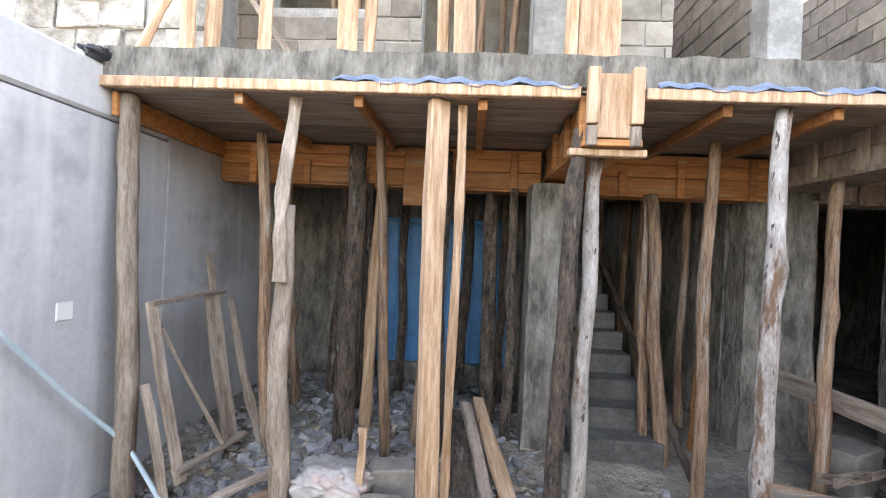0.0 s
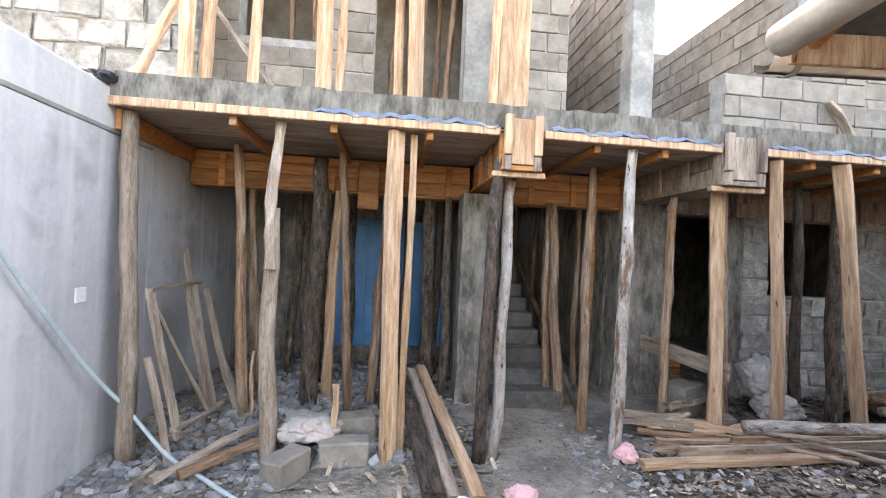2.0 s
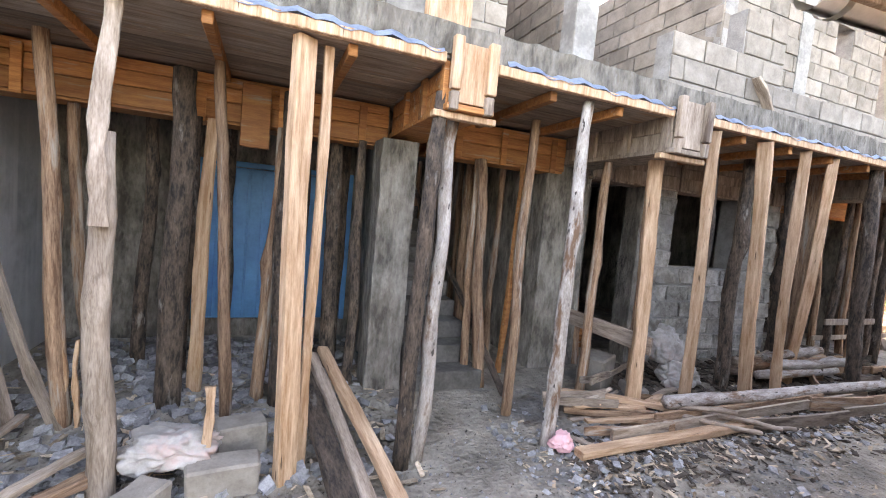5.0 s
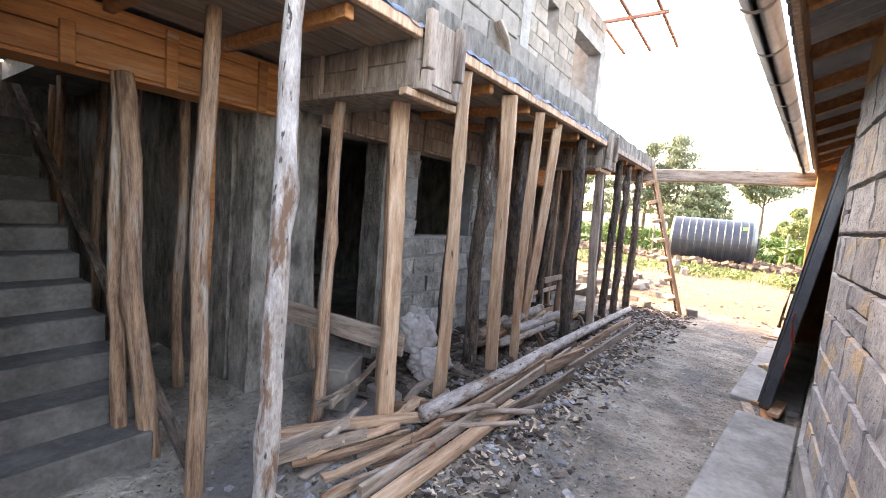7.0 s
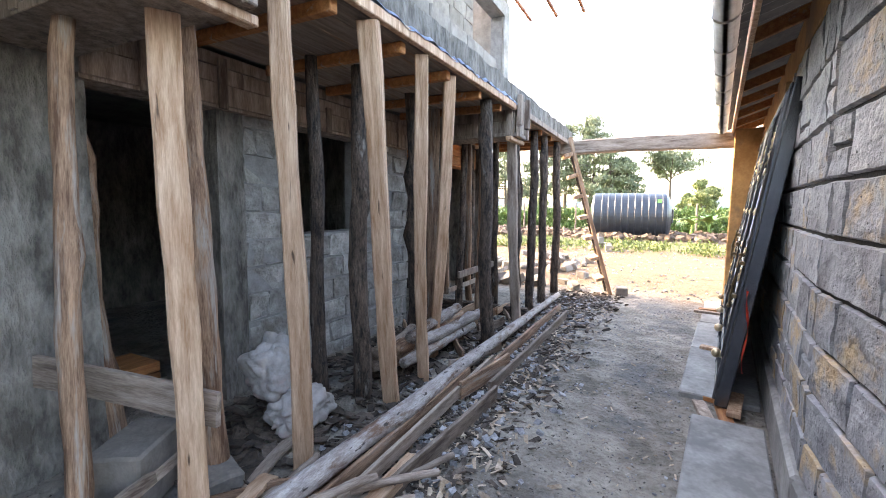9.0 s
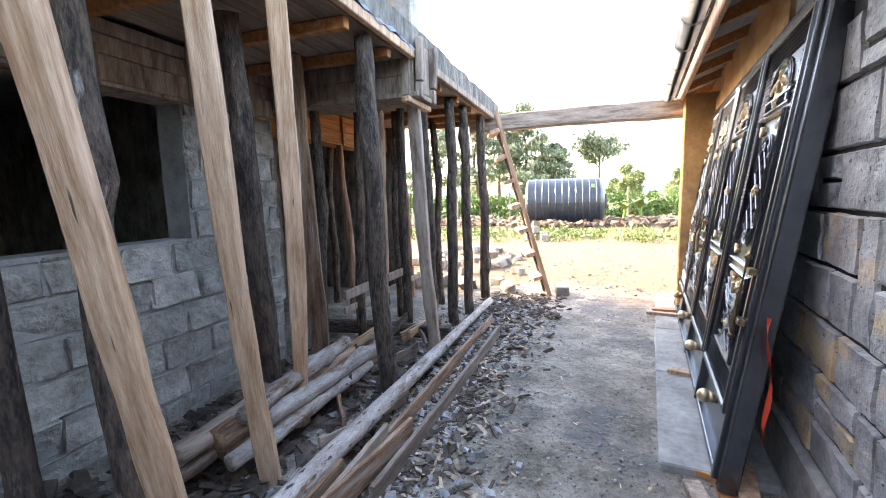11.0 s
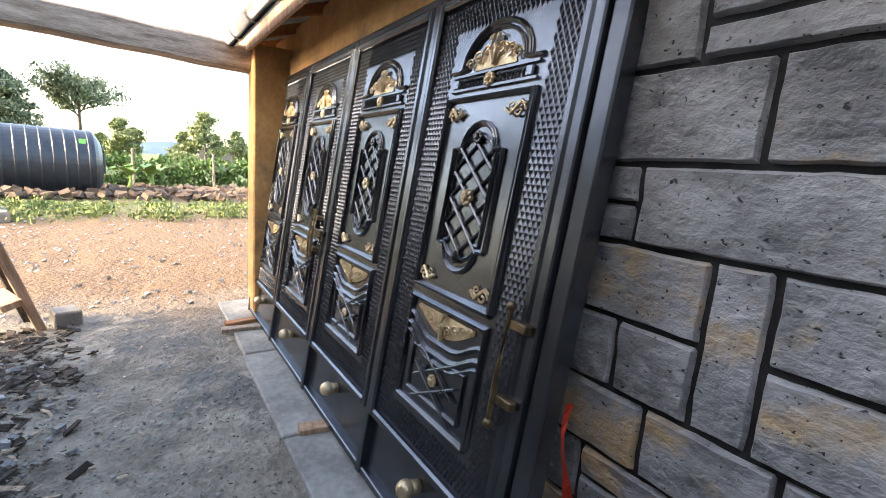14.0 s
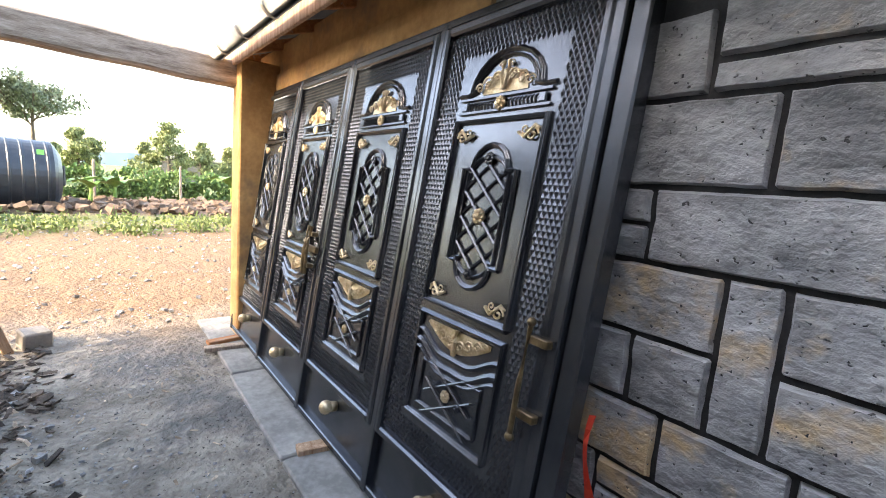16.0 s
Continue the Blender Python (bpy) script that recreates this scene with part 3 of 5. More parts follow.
def prop_round(bx, by, tx, ty, r, m, label, tz=2.66, wob=0.02, knots=3):
    return round_post(foot(bx, by), (tx, ty, tz), r * 1.1, r * 0.9, m, label, wob, knots)


def prop_sawn(bx, by, tx, ty, w, d, m, label, tz=2.66, spin=0.0):
    return sawn_post(foot(bx, by), (tx, ty, tz), w, d, m, label, spin)


# first bay
prop_round(-0.42, 4.02, -0.55, 4.08, 0.065, GW, L_GREY, wob=0.01)
prop_round(0.22, 4.75, 0.05, 4.75, 0.05, BR, L_GREY, 2.6, wob=0.012)
prop_round(0.66, 3.98, 0.58, 4.06, 0.065, GW, "weathered pole prop with flaking bark, split at the top", 1.95, wob=0.015)
sawn_post((0.60, 3.95, 1.45), (0.6, 4.05, 2.67), 0.08, 0.06, GW, "splintered broken-off log lashed to a prop", 20, name="split_log", group="", category="log", wob=0.02)
prop_round(0.78, 5.55, 0.86, 5.3, 0.035, BK, L_BARK, 2.3)
prop_sawn(0.93, 5.1, 0.98, 5.25, 0.1, 0.04, SW, L_SAWN, 2.29)
prop_round(0.80, 4.9, 0.80, 5.0, 0.085, BK, "thick dark bark-covered slab prop", 2.58, knots=1)
prop_round(1.22, 4.65, 1.05, 4.7, 0.04, BR, L_BROWN, 2.6, wob=0.014)
prop_round(1.42, 4.95, 1.5, 5.25, 0.05, BR, L_BROWN, 2.29)
prop_round(1.58, 4.85, 1.56, 5.15, 0.07, BK, L_BARK, 2.58)
prop_sawn(1.60, 3.98, 1.57, 4.03, 0.135, 0.08, SW, "tall pale sawn timber prop, twisted and stained")
prop_sawn(1.73, 4.14, 1.71, 4.14, 0.075, 0.06, SW, "pale sawn timber prop doubled with another")
prop_round(2.05, 5.55, 2.0, 5.6, 0.07, BK, L_BARK, 2.6)
prop_round(2.20, 6.2, 2.2, 6.2, 0.05, BK, L_BARK, 2.6)
prop_round(0.35, 6.0, 0.4, 6.0, 0.055, BK, L_BARK, 2.6)
prop_round(0.60, 6.4, 0.62, 6.4, 0.05, BK, L_BARK, 2.6)
prop_round(0.1, 5.6, 0.0, 5.45, 0.045, BR, L_BROWN, 2.3)
prop_round(1.05, 6.3, 1.05, 6.3, 0.05, BK, L_BARK, 2.6)
prop_round(1.75, 6.4, 1.8, 6.4, 0.06, BK, L_BARK, 2.6)
prop_round(2.2, 5.2, 2.2, 5.3, 0.045, BK, L_BARK, 2.3)
# at the first beam box
prop_round(2.38, 3.98, 2.47, 4.02, 0.055, BK, "twin bark-covered pole prop", 2.5, wob=0.015, knots=5)
prop_round(2.50, 4.03, 2.62, 4.15, 0.05, PB, "crooked barkless pole prop with a bulge", 2.37, wob=0.035, knots=4)
# stair bay
prop_round(3.40, 5.15, 3.40, 5.3, 0.04, BR, L_BROWN, 2.29, wob=0.02)
prop_round(3.50, 5.0, 3.42, 5.25, 0.055, BR, L_BROWN, 2.29, wob=0.025)
prop_round(3.50, 4.45, 3.60, 4.6, 0.045, BR, L_BROWN, 2.6, wob=0.022)
prop_round(3.55, 3.92, 3.70, 4.03, 0.05, PB, L_PALE, 2.66, wob=0.018, knots=8)
prop_sawn(3.92, 5.35, 3.95, 5.28, 0.07, 0.05, M_BOARD, "orange sawn timber prop", 2.29)
for x, y in ((3.7, 6.1), (3.75, 6.9), (3.95, 6.5), (3.7, 7.7), (4.05, 5.9), (4.1, 7.2), (3.85, 8.4)):
    prop_round(x, y, x + rnd.uniform(-0.08, 0.08), y, 0.04, BR, L_BROWN, 2.6)
# in front of the column and the dark door
prop_round(4.46, 4.65, 4.62, 4.75, 0.047, BR, L_BROWN, 2.4, wob=0.02)
prop_sawn(4.72, 4.2, 4.78, 4.3, 0.12, 0.09, SW, "broad pale rough-sawn timber prop", 2.37)
prop_round(5.15, 4.62, 5.05, 4.6, 0.058, BR, "reddish-brown peeled pole prop", 2.6)
prop_round(5.05, 5.45, 4.95, 5.6, 0.06, BR, L_BROWN, 2.35)
prop_sawn(5.38, 4.18, 5.13, 4.0, 0.1, 0.07, SW, L_SAWN)
prop_round(6.10, 4.68, 5.98, 4.62, 0.05, BK, L_BARK, 2.6)
prop_round(6.38, 4.5, 6.3, 4.45, 0.07, BK, L_BARK, 2.6, knots=5)
prop_sawn(6.40, 4.22, 5.78, 4.0, 0.12, 0.08, SW, L_SAWN)
prop_round(7.40, 4.6, 7.15, 4.5, 0.07, BK, L_BARK, 2.6, knots=4)
prop_sawn(6.95, 4.25, 6.42, 4.0, 0.1, 0.07, SW, L_SAWN)
prop_sawn(7.5, 4.43, 6.98, 4.02, 0.1, 0.06, SW, "pale sawn prop that leans hard against the slab")
prop_sawn(8.48, 4.96, 8.05, 4.75, 0.17, 0.05, BR, "broad brown slab prop")
prop_round(8.15, 4.08, 7.9, 4.05, 0.07, BK, "blue-black bark-covered pole prop", wob=0.02, knots=5)
prop_sawn(9.18, 4.05, 8.75, 4.06, 0.12, 0.06, GW, "grey weathered plank prop", 2.37)
prop_round(9.35, 4.15, 9.2, 4.12, 0.055, BK, L_BARK)
prop_round(10.05, 4.12, 9.95, 4.1, 0.06, BK, L_BARK, knots=5)
prop_round(10.58, 4.06, 10.42, 4.07, 0.06, BK, L_BARK, knots=5)
prop_round(11.5, 4.06, 11.2, 4.04, 0.065, BK, L_BARK, knots=5)
for i, (x, y) in enumerate(((8.7, 5.05), (9.3, 4.95), (9.9, 5.05), (10.27, 4.92), (10.73, 5.35), (10.46, 5.74), (10.74, 6.19), (10.61, 6.6), (9.4, 5.6), (9.1, 6.2), (9.7, 6.4), (11.3, 5.2), (11.6, 5.9), (9.9, 7.0), (8.95, 4.5), (9.6, 4.55), (11.0, 4.6))):
    prop_round(x, y, x + rnd.uniform(-0.25, 0.1), y + rnd.uniform(-0.1, 0.1), 0.05, (BK, BK, BR)[i % 3], (L_BARK, L_BARK, L_BROWN)[i % 3], 2.6)
lie("brace", (8.15, 4.44, 0.73), (9.3, 4.47, 0.81), M_GREYWOOD, "grey board nailed across the props", "brace", "braces")
lie("brace", (9.0, 4.98, 0.35), (11.6, 5.01, 0.42), M_GREYWOOD, "grey board nailed across the props", "brace", "braces")
board("barrier_board", (4.60, 5.25, 0.70), (4.86, 4.18, 0.62), 0.03, 0.17, M_GREYWOOD, "grey formwork board nailed across the doorway", 0)

# ---- the upper storey ----
masonry("wall_upper_front", -0.65, 3.52, SLAB_TOP, 5.6, pose(0, 5.2, 0), M_BLOCK, "grey building-block wall with a door and a window opening", ((-0.16, 0.8, 3.9, 5.4), (1.28, 2.28, 2.93, 5.3)), 0.42, 0.215, 0.22, seed=5)
structure("upper_column", boxes(((2.28, 5.1, SLAB_TOP), (2.63, 5.196, 5.6)), bevel=0.01), M_CONC, "plain concrete door column", "column")
masonry("wall_upper_stair", 0.0, 2.6, SLAB_TOP, 7.0, pose(4.25, 7.8, 0, 0, 0, -90), M_BLOCK, "tall block wall beside the stairwell", (), 0.42, 0.215, 0.22, seed=6)
structure("upper_pier", boxes(((4.17, 4.95, SLAB_TOP), (4.44, 5.196, 7.0)), bevel=0.01), M_CONC, "plain concrete column", "column")
masonry("parapet", 4.8, 8.84, SLAB_TOP, 4.02, pose(0, 4.3, 0), M_BLOCK, "low block parapet, stepped in its courses", ((4.8, 5.75, 3.58, 4.02), (6.4, 8.84, 3.36, 4.02)), 0.44, 0.215, 0.2, seed=8)
masonry("wall_upper_side", 0.0, 3.5, SLAB_TOP, 5.4, pose(6.3, 8.5, 0, 0, 0, -90), M_BLOCK, "block wall of the next room, stepped at the top", (), 0.42, 0.215, 0.22, seed=9)
masonry("wall_upper_east", 6.3, 11.3, SLAB_TOP, 5.45, pose(0, 5.0, 0), M_BLOCK, "grey block wall with a small window and a wide opening", ((8.55, 8.95, 4.3, 4.85), (9.75, 11.05, 2.93, 4.82)), 0.42, 0.215, 0.22, seed=10)
structure("upper_band", boxes(((7.75, 4.985, SLAB_TOP), (8.0, 5.0, 5.45)), ((9.7, 4.97, 4.82), (11.32, 5.0, 5.05)), ((11.05, 4.97, SLAB_TOP), (11.32, 5.0, 4.82))), M_CONC, "smooth concrete column and ring beam", "ring beam")
# added behind the upper rooms, raised to keep sun off the house wall
structure("wall_upper_back", boxes(((-0.65, 9.3, SLAB_TOP), (3.5, 9.5, 5.6)), ((3.5, 9.3, SLAB_TOP), (7.0, 9.5, 7.2)), ((7.0, 9.3, SLAB_TOP), (11.3, 9.5, 6.3))), M_BLOCK, "added plain rear block wall, raised to block the sun", "wall")
structure("upper_end", boxes(((11.1, 5.22, SLAB_TOP), (11.3, 6.3, 5.45)), ((11.1, 6.3, SLAB_TOP), (11.3, 6.55, 4.1)), ((11.1, 6.3, 4.32), (11.3, 6.55, 5.45)), ((11.1, 6.55, SLAB_TOP), (11.3, 9.3, 5.45))), M_BLOCK, "block end wall", "wall")
for x, y, w, d in ((-0.16, 4.06, 0.15, 0.06), (-0.03, 4.13, 0.08, 0.07), (0.37, 4.1, 0.08, 0.06), (0.92, 4.08, 0.13, 0.06), (1.05, 4.2, 0.07, 0.05), (1.56, 4.2, 0.07, 0.05), (1.70, 4.12, 0.17, 0.06), (2.48, 4.45, 0.08, 0.06)):
    sawn_post((x, y, SLAB_TOP), (x + rnd.uniform(-0.05, 0.05), y + 0.02, 5.5), w, d, SW, "pale sawn timber prop standing on the slab", 0, group="props on the slab")
lie("form_panel", (2.55, 4.55, SLAB_TOP), (2.86, 4.6, 5.2), SW, "broad orange-stained upright formwork board", "board", "")
sawn_post((-0.55, 4.12, SLAB_TOP), (-0.2, 4.6, 4.6), 0.13, 0.05, SW, "pale sawn timber brace leaning inwards", 0, group="props on the slab")
sawn_post((0.55, 4.3, SLAB_TOP), (-0.5, 4.6, 4.3), 0.05, 0.04, GW, "grey batten leaning across the props", 0, group="props on the slab")
for x, y in ((1.45, 5.6), (1.62, 6.0), (1.8, 5.5), (2.0, 6.1), (2.15, 5.6), (0.2, 5.8), (0.5, 5.7)):
    round_post((x, y, SLAB_TOP), (x + 0.08, y, 5.6), 0.04, 0.035, BR, "brown pole prop on the upper floor", group="props on the slab")
# partitions added to close off the sky behind the upper openings
structure("upper_partition", boxes(((3.25, 5.43, SLAB_TOP), (3.42, 9.29, 5.6)), ((-0.65, 6.6, SLAB_TOP), (3.24, 6.75, 5.6)), ((-0.65, 5.43, SLAB_TOP), (-0.5, 6.6, 5.6))), M_BLOCK, "added block partition that keeps the upper rooms dark", "wall")
# lid added over the upper rooms so their openings look dark
structure("upper_ceiling", boxes(((-0.65, 5.15, 5.6), (3.5, 9.5, 5.75))), M_SOFFIT, "added board decking that shades the upper rooms", "ceiling")
for i in range(4):
    lie("purlin", (8.2, 4.0 + i * 0.55, 5.516), (13.2, 4.05 + i * 0.55, 5.566), M_RUST, "reddish steel purlin overhanging the wall", "purlin", "purlins")
for x in (8.3, 9.9, 11.2):
    lie("rafter", (x, 3.9, 5.455), (x + 0.06, 7.0, 5.515), M_RUST, "reddish steel rafter overhanging the wall", "rafter", "rafters")
# neighbouring old stone pier above the plastered wall
masonry("wall_upper_corner", -2.2, -0.35, SLAB_TOP, 5.0, pose(0, 4.75, 0), M_RUBBLE_WALL, "rough old stone wall above the plastered wall", (), 0.4, 0.25, 0.25, 0.02, 14, 0.012, "stone")

# ---- the stone house ----
ANG = -math.degrees(math.atan(0.115))
HOUSE = pose(7.0, 1.62, 0, 0, 0, ANG)  # x along the wall, y out of it


def at_house(u, n, z):
    return HOUSE @ Vector((u, n, z))


structure("wall_house", boxes(((-0.9, -0.25, 0.3), (5.1, -0.02, 2.62))), M_JOINT, "dressed-stone house wall with black joints", "wall").matrix_basis = HOUSE
house_wall = bpy.data.objects["wall_house"]
structure("wall_house_rest", boxes(((4.85, -6.0, -0.2), (5.1, -0.26, 2.9)), ((-3.0, -6.2, -0.2), (5.1, -6.0, 2.9))), M_YELLOWWALL, "plain ochre walls of the stone house", "wall").matrix_basis = HOUSE
structure("wall_plate", boxes(((-0.9, -0.22, 2.63), (5.1, 0.0, 2.9)), ((1.2, -0.02, 2.2), (5.1, 0.03, 2.628))), M_YELLOWWALL, "ochre rendered band under the eaves", "band").matrix_basis = HOUSE
NEAR = pose(6.106, 1.723, 0, 0, 0, 0.0)  # the wall bends a little here
near_wall = structure("wall_house_near", boxes(((-2.2, -0.25, 0.3), (0.0, -0.02, 2.62))), M_JOINT, "dressed-stone house wall with black joints", "wall")
near_wall.matrix_basis = NEAR
structure("plinth_near", boxes(((-2.2, -0.2, -0.2), (0.0, 0.03, 0.3)), bevel=0.02), M_CONC, "dark rendered plinth of the house", "plinth").matrix_basis = NEAR
structure("house_near_trim", boxes(((-2.2, -0.22, 2.63), (0.0, 0.0, 2.9)), ((-2.29, -4.5, -0.1), (-2.205, 0.03, 2.9))), M_YELLOWWALL, "ochre render round the end of the stone wall", "trim").matrix_basis = NEAR
structure("plinth", boxes(((-0.9, -0.2, -0.2), (5.1, 0.03, 0.3)), bevel=0.02), M_CONC, "dark rendered plinth of the house", "plinth").matrix_basis = HOUSE


def stones(wall, lo, hi, measured, seed):
    """Squared stones of mixed size, proud of black joints."""
    g = random.Random(seed)
    known = [] if not measured else [(0.25, 0.72, 1.985, 2.24), (-0.175, 0.25, 2.085, 2.3), (-0.175, 0.25, 1.985, 2.085), (-0.72, -0.175, 1.985, 2.3), (0.06, 0.74, 1.71, 1.985), (-0.317, 0.06, 1.71, 1.985), (-0.85, -0.317, 1.71, 1.985),
             (0.372, 0.62, 1.59, 1.71), (0.372, 0.62, 1.46, 1.59), (-0.237, 0.372, 1.46, 1.71), (-0.41, -0.237, 1.46, 1.71), (-1.0, -0.41, 1.46, 1.71), (0.518, 0.86, 1.215, 1.46), (0.125, 0.518, 1.215, 1.46), (-0.027, 0.125, 0.97, 1.46),
             (-0.52, -0.027, 1.215, 1.46), (0.377, 0.7, 0.97, 1.215), (0.125, 0.377, 0.97, 1.215), (-0.38, -0.027, 0.97, 1.215), (0.25, 0.66, 0.735, 0.97), (-0.11, 0.25, 0.735, 0.97), (-0.62, -0.11, 0.735, 0.97)]
    rows = [(0.31, 0.5), (0.5, 0.735), (0.735, 0.97), (0.97, 1.215), (1.215, 1.46), (1.46, 1.71), (1.71, 1.985), (1.985, 2.3), (2.3, 2.62)]
    done = list(known)
    for z0, z1 in rows:
        used = sorted((k[0], k[1]) for k in known if k[2] < (z0 + z1) / 2 < k[3])
        free, x = [], lo
        for a, b in used:
            if a - x > 0.02:
                free.append((x, a))
            x = max(x, b)
        free.append((x, hi))
        for a, b in free:
            while b - a > 0.02:
                w = g.choice((0.17, 0.36, 0.42, 0.5, 0.58, 0.62))
                if b - a - w < 0.2:
                    w = b - a
                if g.random() < 0.16 and z1 - z0 > 0.2 and w < 0.6:
                    zm = (z0 + z1) / 2
                    done += [(a, a + w, z0, zm), (a, a + w, zm, z1)]
                else:
                    done.append((a, a + w, z0, z1))
                a += w
    for u0, u1, z0, z1 in done:
        w, h = (u1 - u0) / 2 - 0.006, (z1 - z0) / 2 - 0.006
        bm = bmesh.new()
        nx, nz = max(3, int(2 * w / 0.045)), max(3, int(2 * h / 0.045))
        grid = []
        e = 0.011
        sd = g.uniform(0, 50)
        xs = [-w, -w + e] + [-w + e + (2 * w - 2 * e) * i / nx for i in range(1, nx)] + [w - e, w]
        zs = [-h, -h + e] + [-h + e + (2 * h - 2 * e) * i / nz for i in range(1, nz)] + [h - e, h]
        for i, x in enumerate(xs):
            col = []
            for k, z in enumerate(zs):
                rim = i in (0, len(xs) - 1) or k in (0, len(zs) - 1)
                p = Vector((x * 5, z * 9, sd))
                y = -0.012 if rim else 0.018 + 0.008 * noise.noise(p) + 0.005 * noise.noise(p * 3.1) - 0.006 * max(0.0, noise.noise(p * 1.7 + Vector((0, 0, 9)))) ** 0.5
                edge = 0.006 * noise.noise(Vector(((x + u0) * 14, (z + z0) * 14, sd)))
                col.append(bm.verts.new((x + edge, y, z + edge)))
            grid.append(col)
        for i in range(len(xs) - 1):
            for k in range(len(zs) - 1):
                bm.faces.new((grid[i][k], grid[i][k + 1], grid[i + 1][k + 1], grid[i + 1][k]))
        ob = part("stone", bm, M_STONE, wall, "", Matrix.Translation(((u0 + u1) / 2, -0.015, (z0 + z1) / 2)))


# roof and eaves
EAVES = HOUSE @ pose(4.45, 0, 0, 0, 0, 1.0) @ pose(-4.45, 0, 0)


def eaves():
    r = tagged(thing("house_roof", EAVES), "corrugated roof with open eaves over the stone house", "roof")
    bm = bmesh.new()
    n, rows = 220, []
    for i in range(n + 1):
        x = -3.55 + 8.75 * i / n
        dz = 0.012 * math.sin(i * 1.57)
        rows.append([bm.verts.new((x, 0.46, 2.84 + dz)), bm.verts.new((x, -3.2, 4.0 + dz))])
    for i in range(n):
        bm.faces.new((rows[i][0], rows[i + 1][0], rows[i + 1][1], rows[i][1]))
    bmesh.ops.solidify(bm, geom=bm.faces[:], thickness=0.004)
    part("roof_sheet", bm, M_DARKSTEEL, r)
    part("roof_slope", boxes(((-3.55, -6.6, 2.9), (5.2, -3.2, 4.0))), M_DARKSTEEL, r)
    part("fascia", boxes(((-3.55, 0.37, 2.66), (5.15, 0.4, 2.82)), bevel=0.004), M_SAWN, r, "timber fascia board")
    for k in range(12):
        x = -3.45 + 0.76 * k
        part("rafter", sawn_mesh(1.0, 0.05, 0.09, 0.002, k, 3), M_BOARD, r, "", along((x, 0.37, 2.77), (x, -0.4, 3.05)))
    g = tagged(thing("gutter", EAVES), "cream plastic half-round roof gutter", "gutter")
    bm = bmesh.new()
    prof = [(0.53 + 0.075 * math.cos(a), 2.75 + 0.075 * math.sin(a)) for a in [math.pi + math.pi * k / 8 for k in range(9)]]
    vs = [[bm.verts.new((x, y, z)) for y, z in prof] for x in (-3.57, 5.0)]
    for k in range(8):
        bm.faces.new((vs[0][k], vs[1][k], vs[1][k + 1], vs[0][k + 1]))
    bmesh.ops.solidify(bm, geom=bm.faces[:], thickness=0.004)
    part("trough", bm, M_GUTTER, g, smooth=True)
    part("end_trough", tube(bmesh.new(), [(-3.62, 0.35, 2.76), (-3.62, -1.5, 2.78), (-3.62, -4.0, 2.8)], 0.085, 12), M_GUTTER, g, smooth=True)
    for k in range(14):
        x = -3.45 + 0.62 * k
        bm = bmesh.new()
        vs = [[bm.verts.new((xx, 0.53 + 0.086 * math.cos(a), 2.75 + 0.086 * math.sin(a))) for a in [math.pi + math.pi * q / 8 for q in range(9)]] for xx in (x, x + 0.04)]
        for q in range(8):
            bm.faces.new((vs[0][q], vs[1][q], vs[1][q + 1], vs[0][q + 1]))
        bmesh.ops.solidify(bm, geom=bm.faces[:], thickness=0.006)
        part("bracket", bm, M_GUTTER, g)


first, *others = ((-2.6, 0.2, 0.5), (0.6, 2.0, 0.62), (2.02, 3.3, 0.62), (3.32, 4.9, 0.6))
apron = structure("apron", boxes(((first[0], 0.05, -0.15), (first[1], first[2], 0.035)), bevel=0.01), M_CONC, "narrow cracked concrete apron along the house", "apron")
for a, b, n in others:
    part("paving_slab", boxes(((a, 0.05, -0.15), (b, n, 0.035)), bevel=0.01), M_CONC, apron)
apron.matrix_basis = HOUSE

# pier and the beam across the passage
structure("gate_pier", boxes(((4.22, -0.05, -0.1), (4.5, 0.36, 2.72)), bevel=0.015), M_YELLOWWALL, "ochre rough-rendered gate pier", "pier").matrix_basis = HOUSE
sawn_post((11.75, 4.3, 2.60), (11.42, 1.2, 2.60), 0.18, 0.24, M_GREYWOOD, "rough brown timber beam spanning the passage", 0, "cross_beam", "", "beam", 0.02)


# ---- gate ----
LEAN = math.degrees(math.atan2(0.31, 2.29))
GATE = HOUSE @ pose(0.5, 0.36, 0.06, LEAN, 0, 0)  # x along, z up the gate, y out of it


def diamond_field(bm, x0, x1, z0, z1, holes, s=0.024, h=0.009):
    """Raised lozenges over a sheet, left out where the panels lie."""
    nx, nz = int((x1 - x0) / s), int((z1 - z0) / s)
    for i in range(nx + 1):
        for k in range(nz + 1):
            x, z = x0 + (i + 0.5 * (k % 2)) * s, z0 + k * s
            if x > x1 or any(a < x < b and c < z < d for a, b, c, d in holes):
                continue
            t = bm.verts.new((x, h, z))
            q = [bm.verts.new((x + dx * s * 0.48, 0, z + dz * s * 0.8)) for dx, dz in ((1, 0), (0, 1), (-1, 0), (0, -1))]
            for a in range(4):
                bm.faces.new((t, q[(a + 1) % 4], q[a]))


def tube(bm, pts, r, sides=6):
    rows = []
    for i, p in enumerate(pts):
        a, b = Vector(pts[max(0, i - 1)]), Vector(pts[min(len(pts) - 1, i + 1)])
        m = (b - a).to_track_quat("Z", "Y").to_matrix()
        rows.append([bm.verts.new(Vector(p) + m @ Vector((r * math.cos(6.2832 * k / sides), r * math.sin(6.2832 * k / sides), 0))) for k in range(sides)])
    for i in range(len(rows) - 1):
        for k in range(sides):
            bm.faces.new((rows[i][k], rows[i][(k + 1) % sides], rows[i + 1][(k + 1) % sides], rows[i + 1][k]))
    bm.faces.new(rows[0][::-1])
    bm.faces.new(rows[-1])
    return bm


